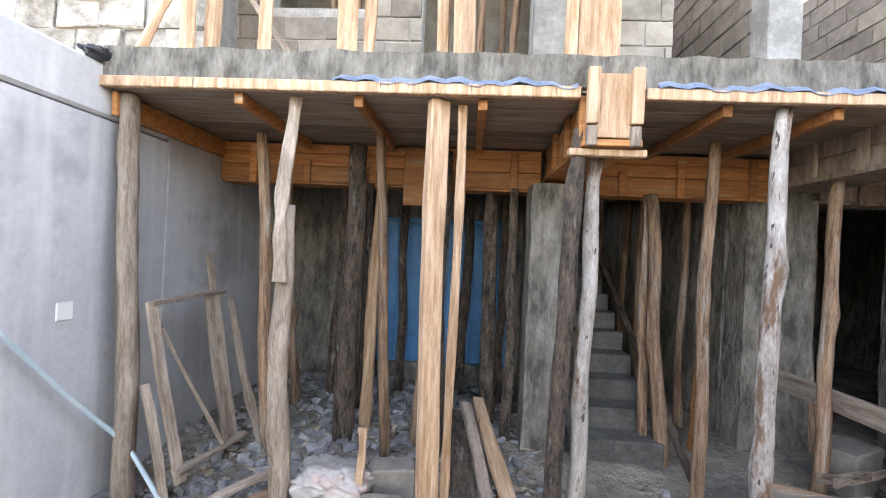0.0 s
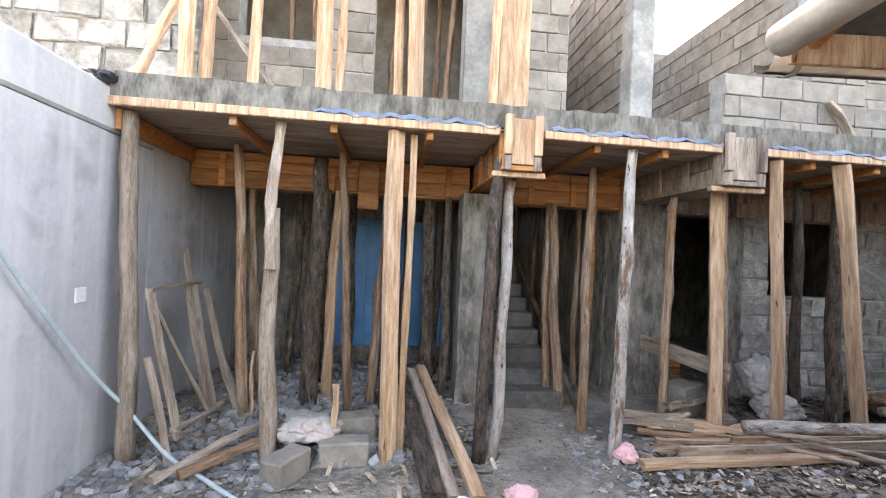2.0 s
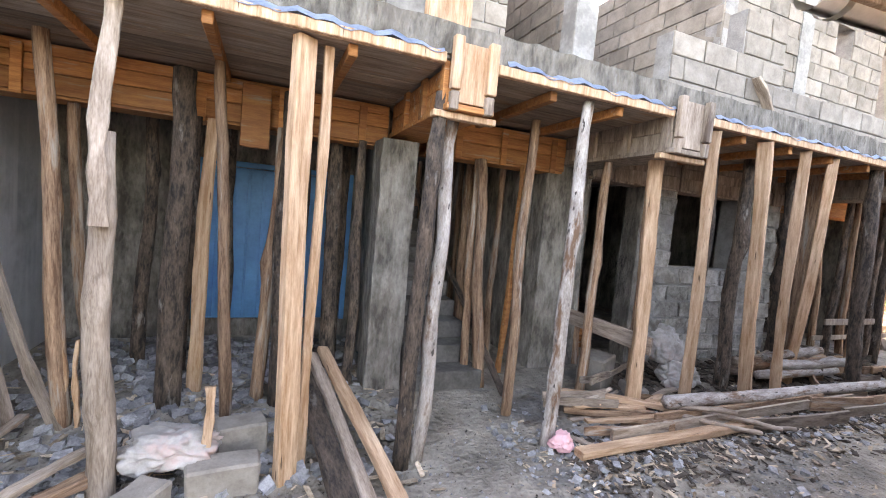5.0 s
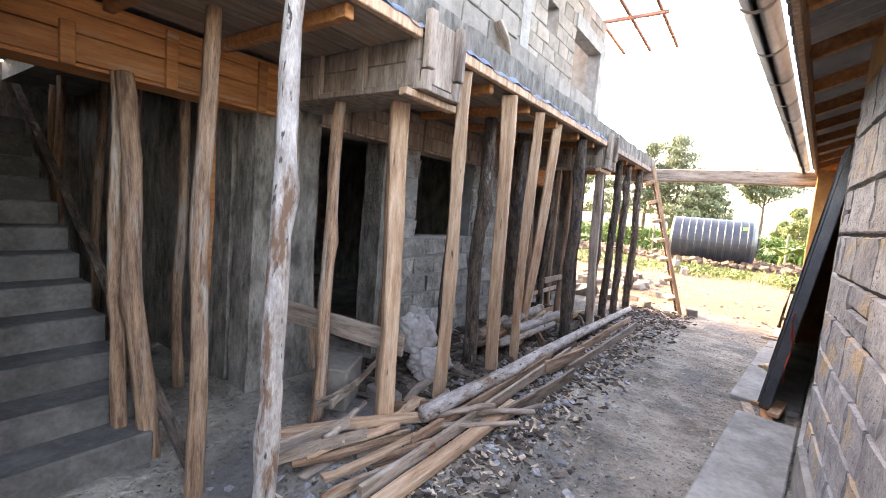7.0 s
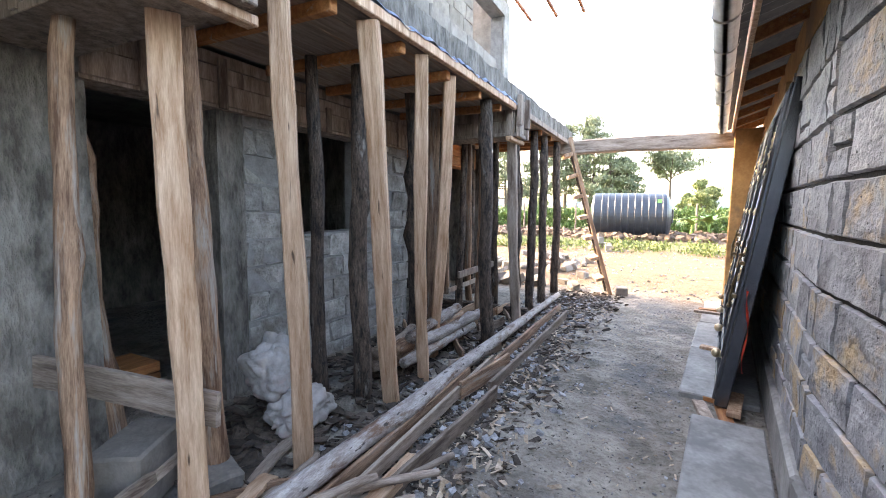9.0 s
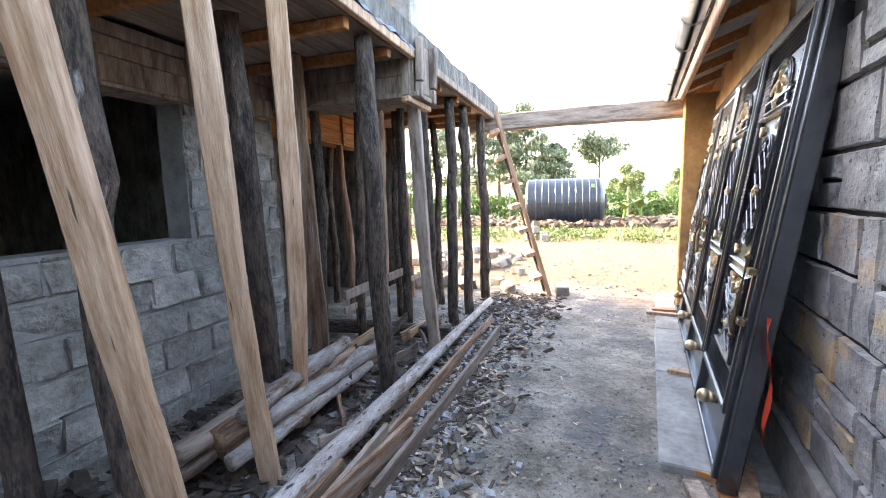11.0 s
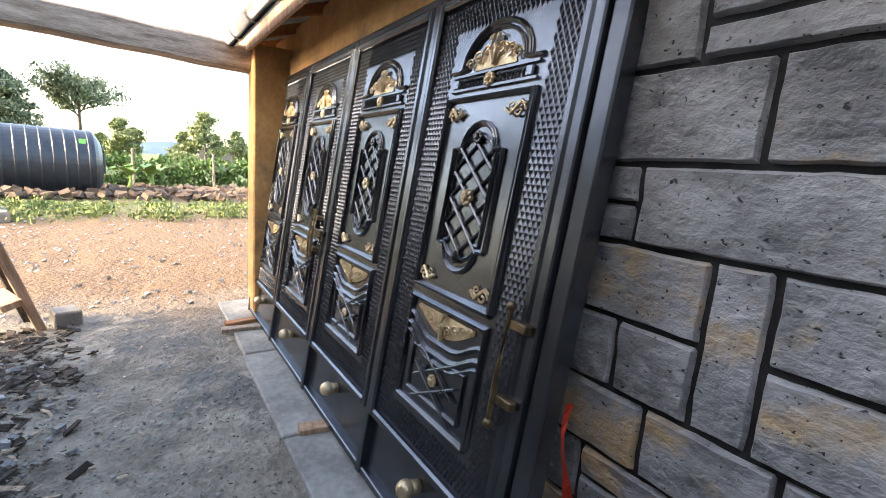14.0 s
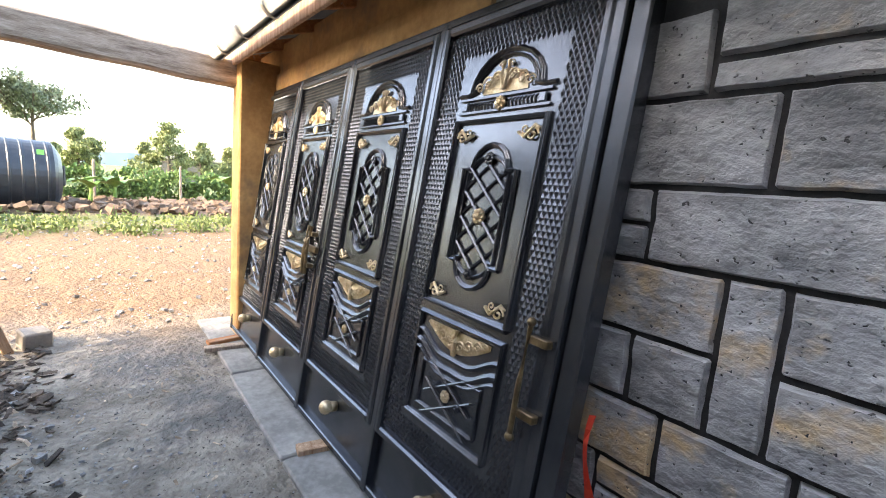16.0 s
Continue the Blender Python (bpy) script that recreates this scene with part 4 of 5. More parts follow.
def scroll(bm, cx, cz, s, turn=1, y=0.012, flip=1):
    pts = []
    for k in range(22):
        a = k * 0.42
        r = s * (1 - k / 24)
        pts.append((cx + flip * r * math.cos(turn * a), y, cz + r * math.sin(turn * a)))
    tube(bm, pts, s * 0.17, 5)


def flower(bm, cx, cz, r, y=0.014):
    for k in range(8):
        a = k * math.pi / 4
        bmesh.ops.create_icosphere(bm, subdivisions=1, radius=r * 0.34, matrix=Matrix.Translation((cx + r * 0.62 * math.cos(a), y, cz + r * 0.62 * math.sin(a))))
    bmesh.ops.create_icosphere(bm, subdivisions=1, radius=r * 0.42, matrix=Matrix.Translation((cx, y + 0.006, cz)))


def frame_path(bm, pts, w, h, closed=True):
    """A raised moulding of rounded section along a path in the gate's plane."""
    q = [(p[0], 0.0, p[1]) for p in pts]
    if closed:
        q.append(q[0])
    for r, off in ((w, 0.0), (w * 0.6, h)):
        tube(bm, [(x, y + off, z) for x, y, z in q], r, 6)


def gate_leaf(gate, x0):
    """One leaf, 0.97 m wide, with its raised and gilded ornament."""
    leaf = part("leaf", boxes(((x0 + 0.03, -0.03, 0.36), (x0 + 0.94, 0.0, 2.36))), M_IRON, gate)
    cx = x0 + 0.485
    a, b = cx - 0.26, cx + 0.26
    ring = bmesh.new()
    for q in (((x0 + 0.02, -0.03, 0.34), (x0 + 0.06, 0.03, 2.38)), ((x0 + 0.91, -0.03, 0.34), (x0 + 0.95, 0.03, 2.38)), ((x0 + 0.06, -0.03, 0.34), (x0 + 0.91, 0.03, 0.385)), ((x0 + 0.06, -0.03, 2.335), (x0 + 0.91, 0.03, 2.38))):
        add_box(ring, *q, 0.01)
    part("leaf_frame", ring, M_IRON, leaf)
    dm = bmesh.new()
    diamond_field(dm, x0 + 0.065, x0 + 0.905, 0.4, 2.33, [(a - 0.03, b + 0.03, 0.5, 2.22)])
    part("lozenge_sheet", dm, M_IRON, leaf, "sheet pressed with small lozenges")
    mo = bmesh.new()
    # large panel border with shaped inner frame
    frame_path(mo, [(a, 1.09), (b, 1.09), (b, 1.91), (a, 1.91)], 0.021, 0.014)
    for s, wd in ((0.0, 0.014), (0.035, 0.01)):
        p = []
        c0, c1 = cx - 0.155 + s, cx + 0.155 - s
        zt, zb = 1.70 - s * 0.5, 1.30 + s * 0.5
        p += [(c0, zb), (c0, zt), (c0 + 0.04, zt)]
        p += [(cx - 0.105 * math.cos(t), zt + (0.105 - s) * math.sin(t)) for t in [math.pi * k / 8 for k in range(9)]]
        p += [(c1 - 0.04, zt), (c1, zt), (c1, zb), (c1 - 0.04, zb)]
        p += [(cx + 0.105 * math.cos(t), zb - (0.105 - s) * math.sin(t)) for t in [math.pi * k / 8 for k in range(9)]]
        p += [(c0 + 0.04, zb)]
        frame_path(mo, p, wd, 0.01)
    # lower panel: square frames and a sagging double curve
    frame_path(mo, [(a, 0.56), (b, 0.56), (b, 1.03), (a, 1.03)], 0.018, 0.01)
    frame_path(mo, [(a + 0.07, 0.62), (b - 0.07, 0.62), (b - 0.07, 0.82), (a + 0.07, 0.82)], 0.01, 0.008)
    for dz, wd in ((0.0, 0.013), (-0.05, 0.016), (-0.085, 0.011)):
        frame_path(mo, [(a + 0.52 * k / 16, 0.94 + dz - 0.075 * math.sin(math.pi * k / 16) ** 2 + 0.012 * math.cos(4 * math.pi * k / 16)) for k in range(17)], wd, 0.008, False)
    # arched head
    for s, wd in ((0.0, 0.013), (0.03, 0.009)):
        r = 0.2 - s
        p = [(a - 0.01, 2.03), (a + 0.045, 2.03)] + [(cx - r * math.cos(t), 2.04 + r * 0.82 * math.sin(t)) for t in [math.pi * k / 10 for k in range(11)]] + [(b - 0.045, 2.03), (b + 0.01, 2.03)]
        frame_path(mo, p, wd, 0.01, False)
    for k in range(22):
        if abs(k - 10.5) > 2.4:
            x = cx - 0.21 + 0.02 * k
            tube(mo, [(x, 0.006, 1.955), (x + 0.004, 0.014, 1.975), (x, 0.006, 1.995)], 0.006, 5)
    for z in (1.945, 2.005):
        add_box(mo, (a, 0, z), (b, 0.014, z + 0.01))
    for x in (a + 0.02, b - 0.06):
        add_box(mo, (x, 0, 1.955), (x + 0.04, 0.018, 1.998), 0.006)
    part("moulding", mo, M_IRON, leaf, "raised black panel mouldings")
    la = bmesh.new()
    for k in range(-2, 3):
        for sgn in (1, -1):
            z0 = 1.5 + 0.11 * k - sgn * 0.1
            z1 = 1.5 + 0.11 * k + sgn * 0.1
            ends = []
            for z, x in ((z0, -0.115), (z1, 0.115)):
                zc = max(1.275, min(1.725, z))
                f = (zc - z0) / (z1 - z0)
                ends.append((cx - 0.115 + 0.23 * f, 0.012 if sgn > 0 else 0.006, zc))
            if (Vector(ends[1]) - Vector(ends[0])).length > 0.06:
                tube(la, ends, 0.0065, 5)
    for sgn in (1, -1):
        for k in (-0.5, 0.5):
            tube(la, [(cx - 0.15, 0.012, 0.72 + k * 0.1 - sgn * 0.08), (cx + 0.15, 0.012, 0.72 + k * 0.1 + sgn * 0.08)], 0.006, 5)
    flower(la, cx, 1.745, 0.03)
    flower(la, cx, 1.255, 0.03)
    flower(la, cx - 0.08, 0.70, 0.02)
    flower(la, cx + 0.08, 0.74, 0.02)
    tagged(part("lattice", la, M_IRON, leaf, "raised black lattice bars"), kind="stuff")
    go = bmesh.new()
    # gilded leafwork
    for f in (-1, 1):
        for dx, dz, s in ((0.045, 0.055, 0.026), (0.095, 0.035, 0.03), (0.145, 0.018, 0.024), (0.025, 0.1, 0.018)):
            scroll(go, cx + f * dx, 2.035 + dz, s, 1, 0.014, f)
        tube(go, [(cx, 0.012, 2.035), (cx + f * 0.02, 0.02, 2.09), (cx + f * 0.012, 0.016, 2.15)], 0.009, 5)
        for zc in (1.845, 1.145):
            scroll(go, cx + f * 0.205, zc - 0.008, 0.03, 1, 0.012, f)
            scroll(go, cx + f * 0.165, zc + 0.014, 0.022, -1, 0.012, f)
            tube(go, [(cx + f * 0.13, 0.01, zc + 0.004), (cx + f * 0.165, 0.016, zc - 0.018), (cx + f * 0.215, 0.012, zc + 0.028), (cx + f * 0.235, 0.01, zc + 0.012)], 0.008, 5)
        for dx, dz, s in ((0.035, 0.035, 0.026), (0.085, 0.05, 0.028), (0.135, 0.066, 0.024), (0.178, 0.078, 0.017)):
            scroll(go, cx + f * dx, 0.925 + dz - 0.012, s, 1, 0.014, f)
    arch = [go.verts.new((cx + 0.13 * math.cos(math.pi * k / 12), 0.004, 2.025 + 0.10 * math.sin(math.pi * k / 12))) for k in range(13)]
    go.faces.new(arch[::-1])
    sag = [go.verts.new((cx - 0.2 + 0.4 * k / 12, 0.004, 1.005)) for k in range(13)] + [go.verts.new((cx + 0.2 - 0.4 * k / 12, 0.004, 0.985 - 0.075 * math.sin(math.pi * k / 12))) for k in range(13)]
    go.faces.new(sag)
    flower(go, cx, 1.976, 0.034)
    flower(go, cx, 1.5, 0.04)
    flower(go, cx, 0.72, 0.03)
    tube(go, [(cx, 0.012, 0.9), (cx, 0.02, 0.96), (cx, 0.012, 1.01)], 0.012, 6)
    tagged(part("gilding", go, M_BRASS, leaf, "gilded scrolls and rosettes"), kind="stuff")
    kb = bmesh.new()
    bmesh.ops.create_uvsphere(kb, u_segments=14, v_segments=8, radius=0.042, matrix=Matrix.Translation((cx, 0.045, 0.235)))
    bmesh.ops.create_cone(kb, cap_ends=True, segments=14, radius1=0.034, radius2=0.03, depth=0.05, matrix=Matrix.Translation((cx, 0.005, 0.235)) @ pose(0, 0, 0, 90))
    part("knob", kb, M_BRASS, gate, "brass knob", smooth=True)
    return leaf


def gate_thing():
    g = tagged(thing("metal_gate", GATE), "black four-leaf iron gate with gilded ornament, leaning on the wall", "gate")
    part("bottom_panel", boxes(((0.03, -0.035, 0.04), (3.9, -0.02, 0.36))), M_IRON, g)
    for x in (0.0, 0.975, 1.965, 2.945, 3.88):
        part("stile", boxes(((x, -0.05, 0.0), (x + 0.045, 0.02, 2.42)), bevel=0.006), M_IRON, g)
    part("stile", boxes(((-0.075, -0.09, -0.02), (-0.005, 0.0, 2.45)), bevel=0.008), M_IRON, g, "heavy outer frame post")
    part("rail", boxes(((0.045, -0.05, 0.0), (3.88, 0.012, 0.04)), bevel=0.006), M_IRON, g)
    part("rail", boxes(((-0.005, -0.05, 2.385), (3.92, 0.014, 2.43)), bevel=0.006), M_IRON, g)
    for k in range(4):
        gate_leaf(g, (0.02, 1.0, 1.985, 2.94)[k])
    # long pull handle and the slide latch
    pull = part("pull_handle", tube(bmesh.new(), [(0.1, 0.055, 0.76), (0.1, 0.06, 0.95), (0.1, 0.055, 1.16)], 0.011, 8), M_BRONZE, g, "long bronze pull handle")
    for z in (0.755, 1.165):
        kn = bmesh.new()
        bmesh.ops.create_uvsphere(kn, u_segments=10, v_segments=6, radius=0.018, matrix=Matrix.Translation((0.1, 0.055, z)))
        part("finial", kn, M_BRONZE, pull, smooth=True)
    for z in (0.83, 1.09):
        part("bracket", boxes(((0.02, 0.02, z), (0.1, 0.055, z + 0.03)), bevel=0.004), M_BRONZE, pull)
    la = part("latch", boxes(((2.0, 0.03, 1.09), (2.22, 0.06, 1.135)), bevel=0.006), M_BRONZE, g, "bronze slide latch")
    lb = bmesh.new()
    for x in (2.09, 2.14):
        tube(lb, [(x, 0.07, 0.93), (x, 0.085, 1.1), (x, 0.07, 1.27)], 0.013, 8)
    for z in (0.98, 1.2):
        add_box(lb, (2.05, 0.03, z), (2.17, 0.075, z + 0.03), 0.004)
    part("latch_guard", lb, M_BRONZE, la)


gate_thing()
eaves()

# strip of red plastic hanging by the gate
bm = bmesh.new()
vs = []
for k in range(13):
    f = k / 12
    w = 0.008 + 0.014 * math.sin(f * 2.6) ** 2
    x = 0.36 + 0.02 * math.sin(f * 7) - 0.03 * f
    vs.append([bm.verts.new((x - w, 0.2 + 0.012 * math.sin(f * 9), 0.98 - 0.62 * f)), bm.verts.new((x + w, 0.2 + 0.015 * math.cos(f * 8), 0.98 - 0.62 * f))])
for k in range(12):
    bm.faces.new((vs[k][0], vs[k][1], vs[k + 1][1], vs[k + 1][0]))
bmesh.ops.solidify(bm, geom=bm.faces[:], thickness=0.003)
tagged(obj("plastic_strip", bm, M_RED, matrix=HOUSE), "torn red plastic strip hanging beside the gate", "plastic strip")

# packing timber under the gate
for i, (u, n, z, rz, L) in enumerate(((0.42, 0.3, 0.012, 8, 0.5), (0.5, 0.22, 0.055, -4, 0.46), (0.3, 0.42, 0.012, 14, 0.42), (0.62, 0.34, 0.012, 75, 0.3), (2.0, 0.42, 0.05, 80, 0.22), (3.9, 0.5, 0.05, 85, 0.4), (4.1, 0.45, 0.05, 100, 0.4))):
    tagged(obj("timber_offcut", boxes(((-L / 2, -0.045, -0.018), (L / 2, 0.045, 0.018)), bevel=0.004), (M_BOARD, M_SAWN, M_GREYWOOD)[i % 3], matrix=HOUSE @ pose(u, n, z, 0, 0, rz)), "short timber offcut packed under the gate", "offcut", "packing pieces")

# ---- loose things ----
round_post((4.78, 3.88, 0.22), (11.1, 3.9, 0.06), 0.062, 0.045, PB, "long pale peeled log lying along the props", 0.02, 4, "log", "", "log")
for i, (p, q, w, d, m) in enumerate((((3.66, 3.65, 0.0), (5.7, 3.62, 0.08), 0.1, 0.06, SW), ((4.05, 3.74, 0.07), (7.4, 3.74, 0.12), 0.09, 0.03, GW), ((5.42, 3.58, 0.05), (6.8, 3.5, 0.05), 0.17, 0.03, GW), ((6.9, 3.58, 0.04), (9.7, 3.5, 0.05), 0.15, 0.03, GW), ((7.2, 3.75, 0.06), (10.2, 3.68, 0.05), 0.12, 0.03, BR), ((4.6, 3.82, 0.12), (7.0, 3.82, 0.12), 0.08, 0.03, BR), ((6.6, 3.72, 0.13), (7.5, 3.62, 0.1), 0.14, 0.03, BR))):
    sawn_post(p, q, w, d, m, "loose sawn plank on the ground by the props", (0, 90, 90, 90, 90, 90, 90)[i], "plank", "loose planks", "plank", 0.006)
for i in range(7):
    x = 6.7 + rnd.uniform(-0.15, 0.35)
    y = 4.35 + 0.1 * (i % 3)
    z = 0.08 + 0.1 * (i // 3)
    r = rnd.uniform(0.045, 0.07)
    round_post((x, y, z + 0.1), (x + rnd.uniform(1.1, 1.6), y + rnd.uniform(-0.1, 0.1), z + 0.12), r, r * 0.9, (PB, BR, GW)[i % 3], "short split log stacked among the props", 0.01, 2, "log", "stacked logs", "log")
for i in range(26):
    x, y, a, L = rnd.uniform(3.7, 5.2), rnd.uniform(3.75, 4.6), rnd.uniform(-0.9, 0.5), rnd.uniform(0.35, 0.9)
    z = ground_z(x, y) + 0.03 + 0.05 * (i % 4)
    p = Vector((x, y, z))
    q = p + Vector((L * math.cos(a), L * math.sin(a), rnd.uniform(-0.03, 0.05)))
    if i % 3:
        sawn_post(p, q, rnd.uniform(0.05, 0.09), 0.022, (GW, BR, SW, GW)[i % 4], "broken plank offcut in a scrap heap", 90 * (i % 2), "plank_scrap", "scrap timber", "scrap wood")
    else:
        round_post(p, q, 0.025, 0.02, GW, "broken stick in a scrap heap", 0.01, 1, "stick", "scrap timber", "scrap wood")
sawn_post((4.0, 4.55, 0.12), (5.1, 3.85, 0.1), 0.07, 0.05, SW, "pale batten across the scrap heap", 0, "plank", "loose planks", "plank")
for k in range(3):
    lie("plank", (5.02 + 0.05 * k, 5.95, 0.04 + 0.09 * k), (5.62, 6.6 - 0.12 * k, 0.12 + 0.09 * k), M_BOARD, "orange sawn plank stacked inside the dark doorway", "plank", "planks in the doorway")
# three planks in the first bay
for p, q, w, m in (((1.93, 3.35, -0.05), (1.76, 4.95, 0.34), 0.15, BK), ((2.09, 3.3, -0.04), (1.84, 5.0, 0.37), 0.09, GW), ((2.24, 3.3, -0.04), (1.95, 5.1, 0.4), 0.1, SW)):
    sawn_post(p, q, w, 0.05, m, "old plank lying up the rubble heap", 8, "plank", "planks in the bay", "plank")


# wooden frame against the wall
def easel():
    f = tagged(thing("lattice_frame"), "rough grey timber frame leaning on the plastered wall", "timber frame")
    for k, (p, q, w) in enumerate((((-0.36, 4.12, 1.25), (-0.06, 4.05, 0.06), 0.075), ((-0.33, 4.78, 1.24), (-0.04, 4.64, 0.06), 0.13), ((-0.36, 4.1, 1.245), (-0.31, 4.92, 1.25), 0.06), ((-0.03, 3.98, 0.15), (0.02, 4.72, 0.13), 0.06), ((-0.33, 4.19, 1.07), (-0.01, 4.46, 0.15), 0.07), ((-0.47, 4.93, 1.58), (-0.06, 4.72, 0.0), 0.06), ((-0.3, 4.01, 0.72), (-0.06, 3.94, -0.08), 0.055))):
        p, q = Vector(p), Vector(q)
        part("slat", sawn_mesh((q - p).length, w, 0.03, 0.006, 40 + k, 5), M_GREYWOOD, f, "", along(p, q, 0))


easel()
sawn_post((0.2, 4.72, 0.0), (-0.25, 4.9, 1.18), 0.07, 0.03, GW, "grey board leaning on the wall", 90, "plank", "", "plank")
for x in (0.22, 0.3):
    sawn_post(foot(x, 4.7), (x, 4.74, 0.62), 0.03, 0.03, SW, "short pale timber stake in the rubble", 0, "stake", "", "stake")
sawn_post((0.0, 3.55, 0.0), (0.55, 4.2, 0.12), 0.07, 0.03, GW, "pale board on the rubble", 0, "plank", "", "plank")
sawn_post((0.15, 3.6, 0.0), (0.8, 4.15, 0.08), 0.09, 0.06, BR, "brown timber on the rubble", 0, "plank", "", "plank")
sawn_post(foot(1.16, 4.0), (1.15, 4.1, 0.5), 0.05, 0.03, SW, "short pale stake beside a block", 0, "stake", "", "stake")

# socket box on the wall
sk = tagged(thing("wall_socket", Matrix.Translation((-0.65, 3.76, 1.22))), "white plastic electric socket on the plaster", "socket")
part("plate", boxes(((-0.002, -0.055, -0.055), (0.012, 0.055, 0.055)), bevel=0.004), M_WHITE, sk)
part("slot", boxes(((0.011, -0.008, -0.01), (0.0135, 0.008, 0.012))), M_WHITE, sk)

# building blocks on the ground
for x, y, z, rz, s in ((1.26, 3.98, 0.03, 4, (0.2, 0.1, 0.1)), (1.33, 4.35, 0.08, 12, (0.16, 0.11, 0.11)), (0.85, 3.75, 0.03, 60, (0.17, 0.1, 0.1)), (4.85, 4.85, 0.12, 30, (0.22, 0.14, 0.17)), (5.1, 4.55, 0.08, 70, (0.15, 0.1, 0.06)), (11.95, 2.96, 0.06, 10, (0.13, 0.1, 0.08))):
    bm = bmesh.new()
    add_box(bm, [-q for q in s], s, 0.015)
    bmesh.ops.subdivide_edges(bm, edges=bm.edges[:], cuts=2, use_grid_fill=True)
    for v in bm.verts:
        v.co += 0.01 * noise.noise_vector(v.co * 9 + Vector((x, y, 0)))
    tagged(obj("building_block", bm, M_BLOCK, matrix=pose(x, y, ground_z(x, y) + s[2] - 0.02, 0, 0, rz)), "loose rough grey building block", "block", "loose blocks")


def sack(at, s, material, label, seed):
    bm = bmesh.new()
    bmesh.ops.create_icosphere(bm, subdivisions=5, radius=1)
    o = Vector((seed * 3.1, 0, 0))
    for v in bm.verts:
        c = v.co.copy()
        w = c + 0.35 * noise.noise_vector(c * 1.6 + o)
        n = noise.noise(c * 1.3 + o) * 0.3 - (0.5 - abs(noise.noise(w * 2.6 + o))) * 0.26 - (0.4 - abs(noise.noise(w * 4.5 + o))) * 0.10 + 0.14
        v.co = Vector((c.x * s[0], c.y * s[1], c.z * s[2])) * (0.8 + n)
        v.co.z = max(v.co.z, -s[2] * 0.6)
    return tagged(obj("sack", bm, material, matrix=at, smooth=True), label, "sack", "")


sack(pose(5.72, 4.75, 0.42), (0.25, 0.22, 0.26), M_SACK, "crumpled woven plastic sack with faded print", 1)
sack(pose(5.8, 4.6, 0.14), (0.3, 0.2, 0.18), M_SACK, "empty crumpled white sack on the ground", 2)
sack(pose(0.95, 4.15, 0.12), (0.32, 0.22, 0.14), M_SACK, "dusty crumpled cement sack on rubble", 3)
sack(pose(3.62, 3.8, 0.02), (0.11, 0.09, 0.09), M_PINK, "crumpled pink plastic bag on the ground", 4)
sack(pose(2.57, 3.36, -0.05), (0.13, 0.09, 0.06), M_PINK, "pink and white plastic bag on the earth", 5)
sack(pose(2.1, 3.14, -0.03), (0.085, 0.08, 0.08), M_WHITE, "dirty white plastic bottle lying on the earth", 6)
sack(pose(-0.66, 3.98, 2.87), (0.1, 0.22, 0.06), M_TANK, "black plastic bag on the wall top", 7)

# hose hanging from the wall
bm = bmesh.new()
pts = []
way = [Vector(p) for p in ((-0.62, 2.2, 2.75), (-0.62, 2.62, 2.12), (-0.6, 3.09, 1.47), (-0.56, 3.72, 0.72), (-0.42, 4.02, 0.3), (-0.06, 3.9, 0.0), (0.27, 3.66, -0.04), (0.74, 3.27, -0.05), (1.13, 3.14, -0.06), (1.71, 3.16, -0.06), (2.46, 3.18, -0.065), (2.7, 3.2, -0.065))]
for k in range(1, len(way) - 2):
    a, b, c, d = way[k - 1:k + 3]
    for q in range(6):
        f = q / 6
        pts.append(0.5 * (2 * b + (c - a) * f + (2 * a - 5 * b + 4 * c - d) * f * f + (3 * b - a - 3 * c + d) * f ** 3))
tube(bm, pts, 0.016, 8)
tagged(obj("hose", bm, M_HOSE, smooth=True), "pale blue-white water hose sagging from the wall", "hose")


# ladder
def ladder():
    p, q = Vector((11.98, 3.17, -0.02)), Vector((11.75, 3.95, 2.78))
    lad = tagged(thing("ladder", along(p, q, 0)), "home-made timber ladder leaning on the slab edge", "ladder")
    L = (q - p).length
    for x, m in ((-0.17, M_BARK), (0.17, M_SAWN)):
        part("rail", sawn_mesh(L, 0.05, 0.07, 0.006, 70 + int(x * 10), 6), m, lad, "", Matrix.Translation((x, 0, 0)))
    for k in range(7):
        part("rung", boxes(((-0.25, -0.15, -0.03), (0.25, 0.0, 0.03)), bevel=0.006), M_SAWN, lad, "", Matrix.Translation((0, -0.03, 0.35 + 0.38 * k)))


ladder()

# rubble and chips
g = random.Random(11)
spots = []
for _ in range(1500):
    x, y = g.gauss(0.9, 0.9), g.uniform(3.9, 6.8)
    if -0.6 < x < 2.6:
        s = g.choice((0.015, 0.02, 0.03, 0.04, 0.06))
        spots.append((x, y, ground_z(x, y) + s * 0.2, s))
for _ in range(500):
    x, y = g.uniform(-0.6, 0.9), g.uniform(3.0, 4.3)
    s = g.choice((0.015, 0.02, 0.03, 0.05))
    spots.append((x, y, ground_z(x, y) + s * 0.2, s))
for _ in range(2200):
    x, y = g.uniform(3.2, 11.2), g.gauss(3.75, 0.32)
    if y > 2.4 and y < 5.3:
        s = g.choice((0.008, 0.012, 0.018, 0.025, 0.035))
        spots.append((x, y, ground_z(x, y) + s * 0.3, s))
for _ in range(4200):
    x, y = g.uniform(1.0, 14), g.uniform(1.9, 4.2)
    s = g.choice((0.004, 0.004, 0.005, 0.007, 0.012))
    spots.append((x, y, ground_z(x, y) + s * 0.3, s))
for _ in range(1300):
    x, y = g.uniform(12, 20), g.uniform(-3, 8)
    s = g.choice((0.01, 0.02, 0.03))
    spots.append((x, y, ground_z(x, y) + s * 0.3, s))
chips("rubble", spots, M_RUBBLE, "grey stone chips and broken concrete", "rubble", 3)
spots = []
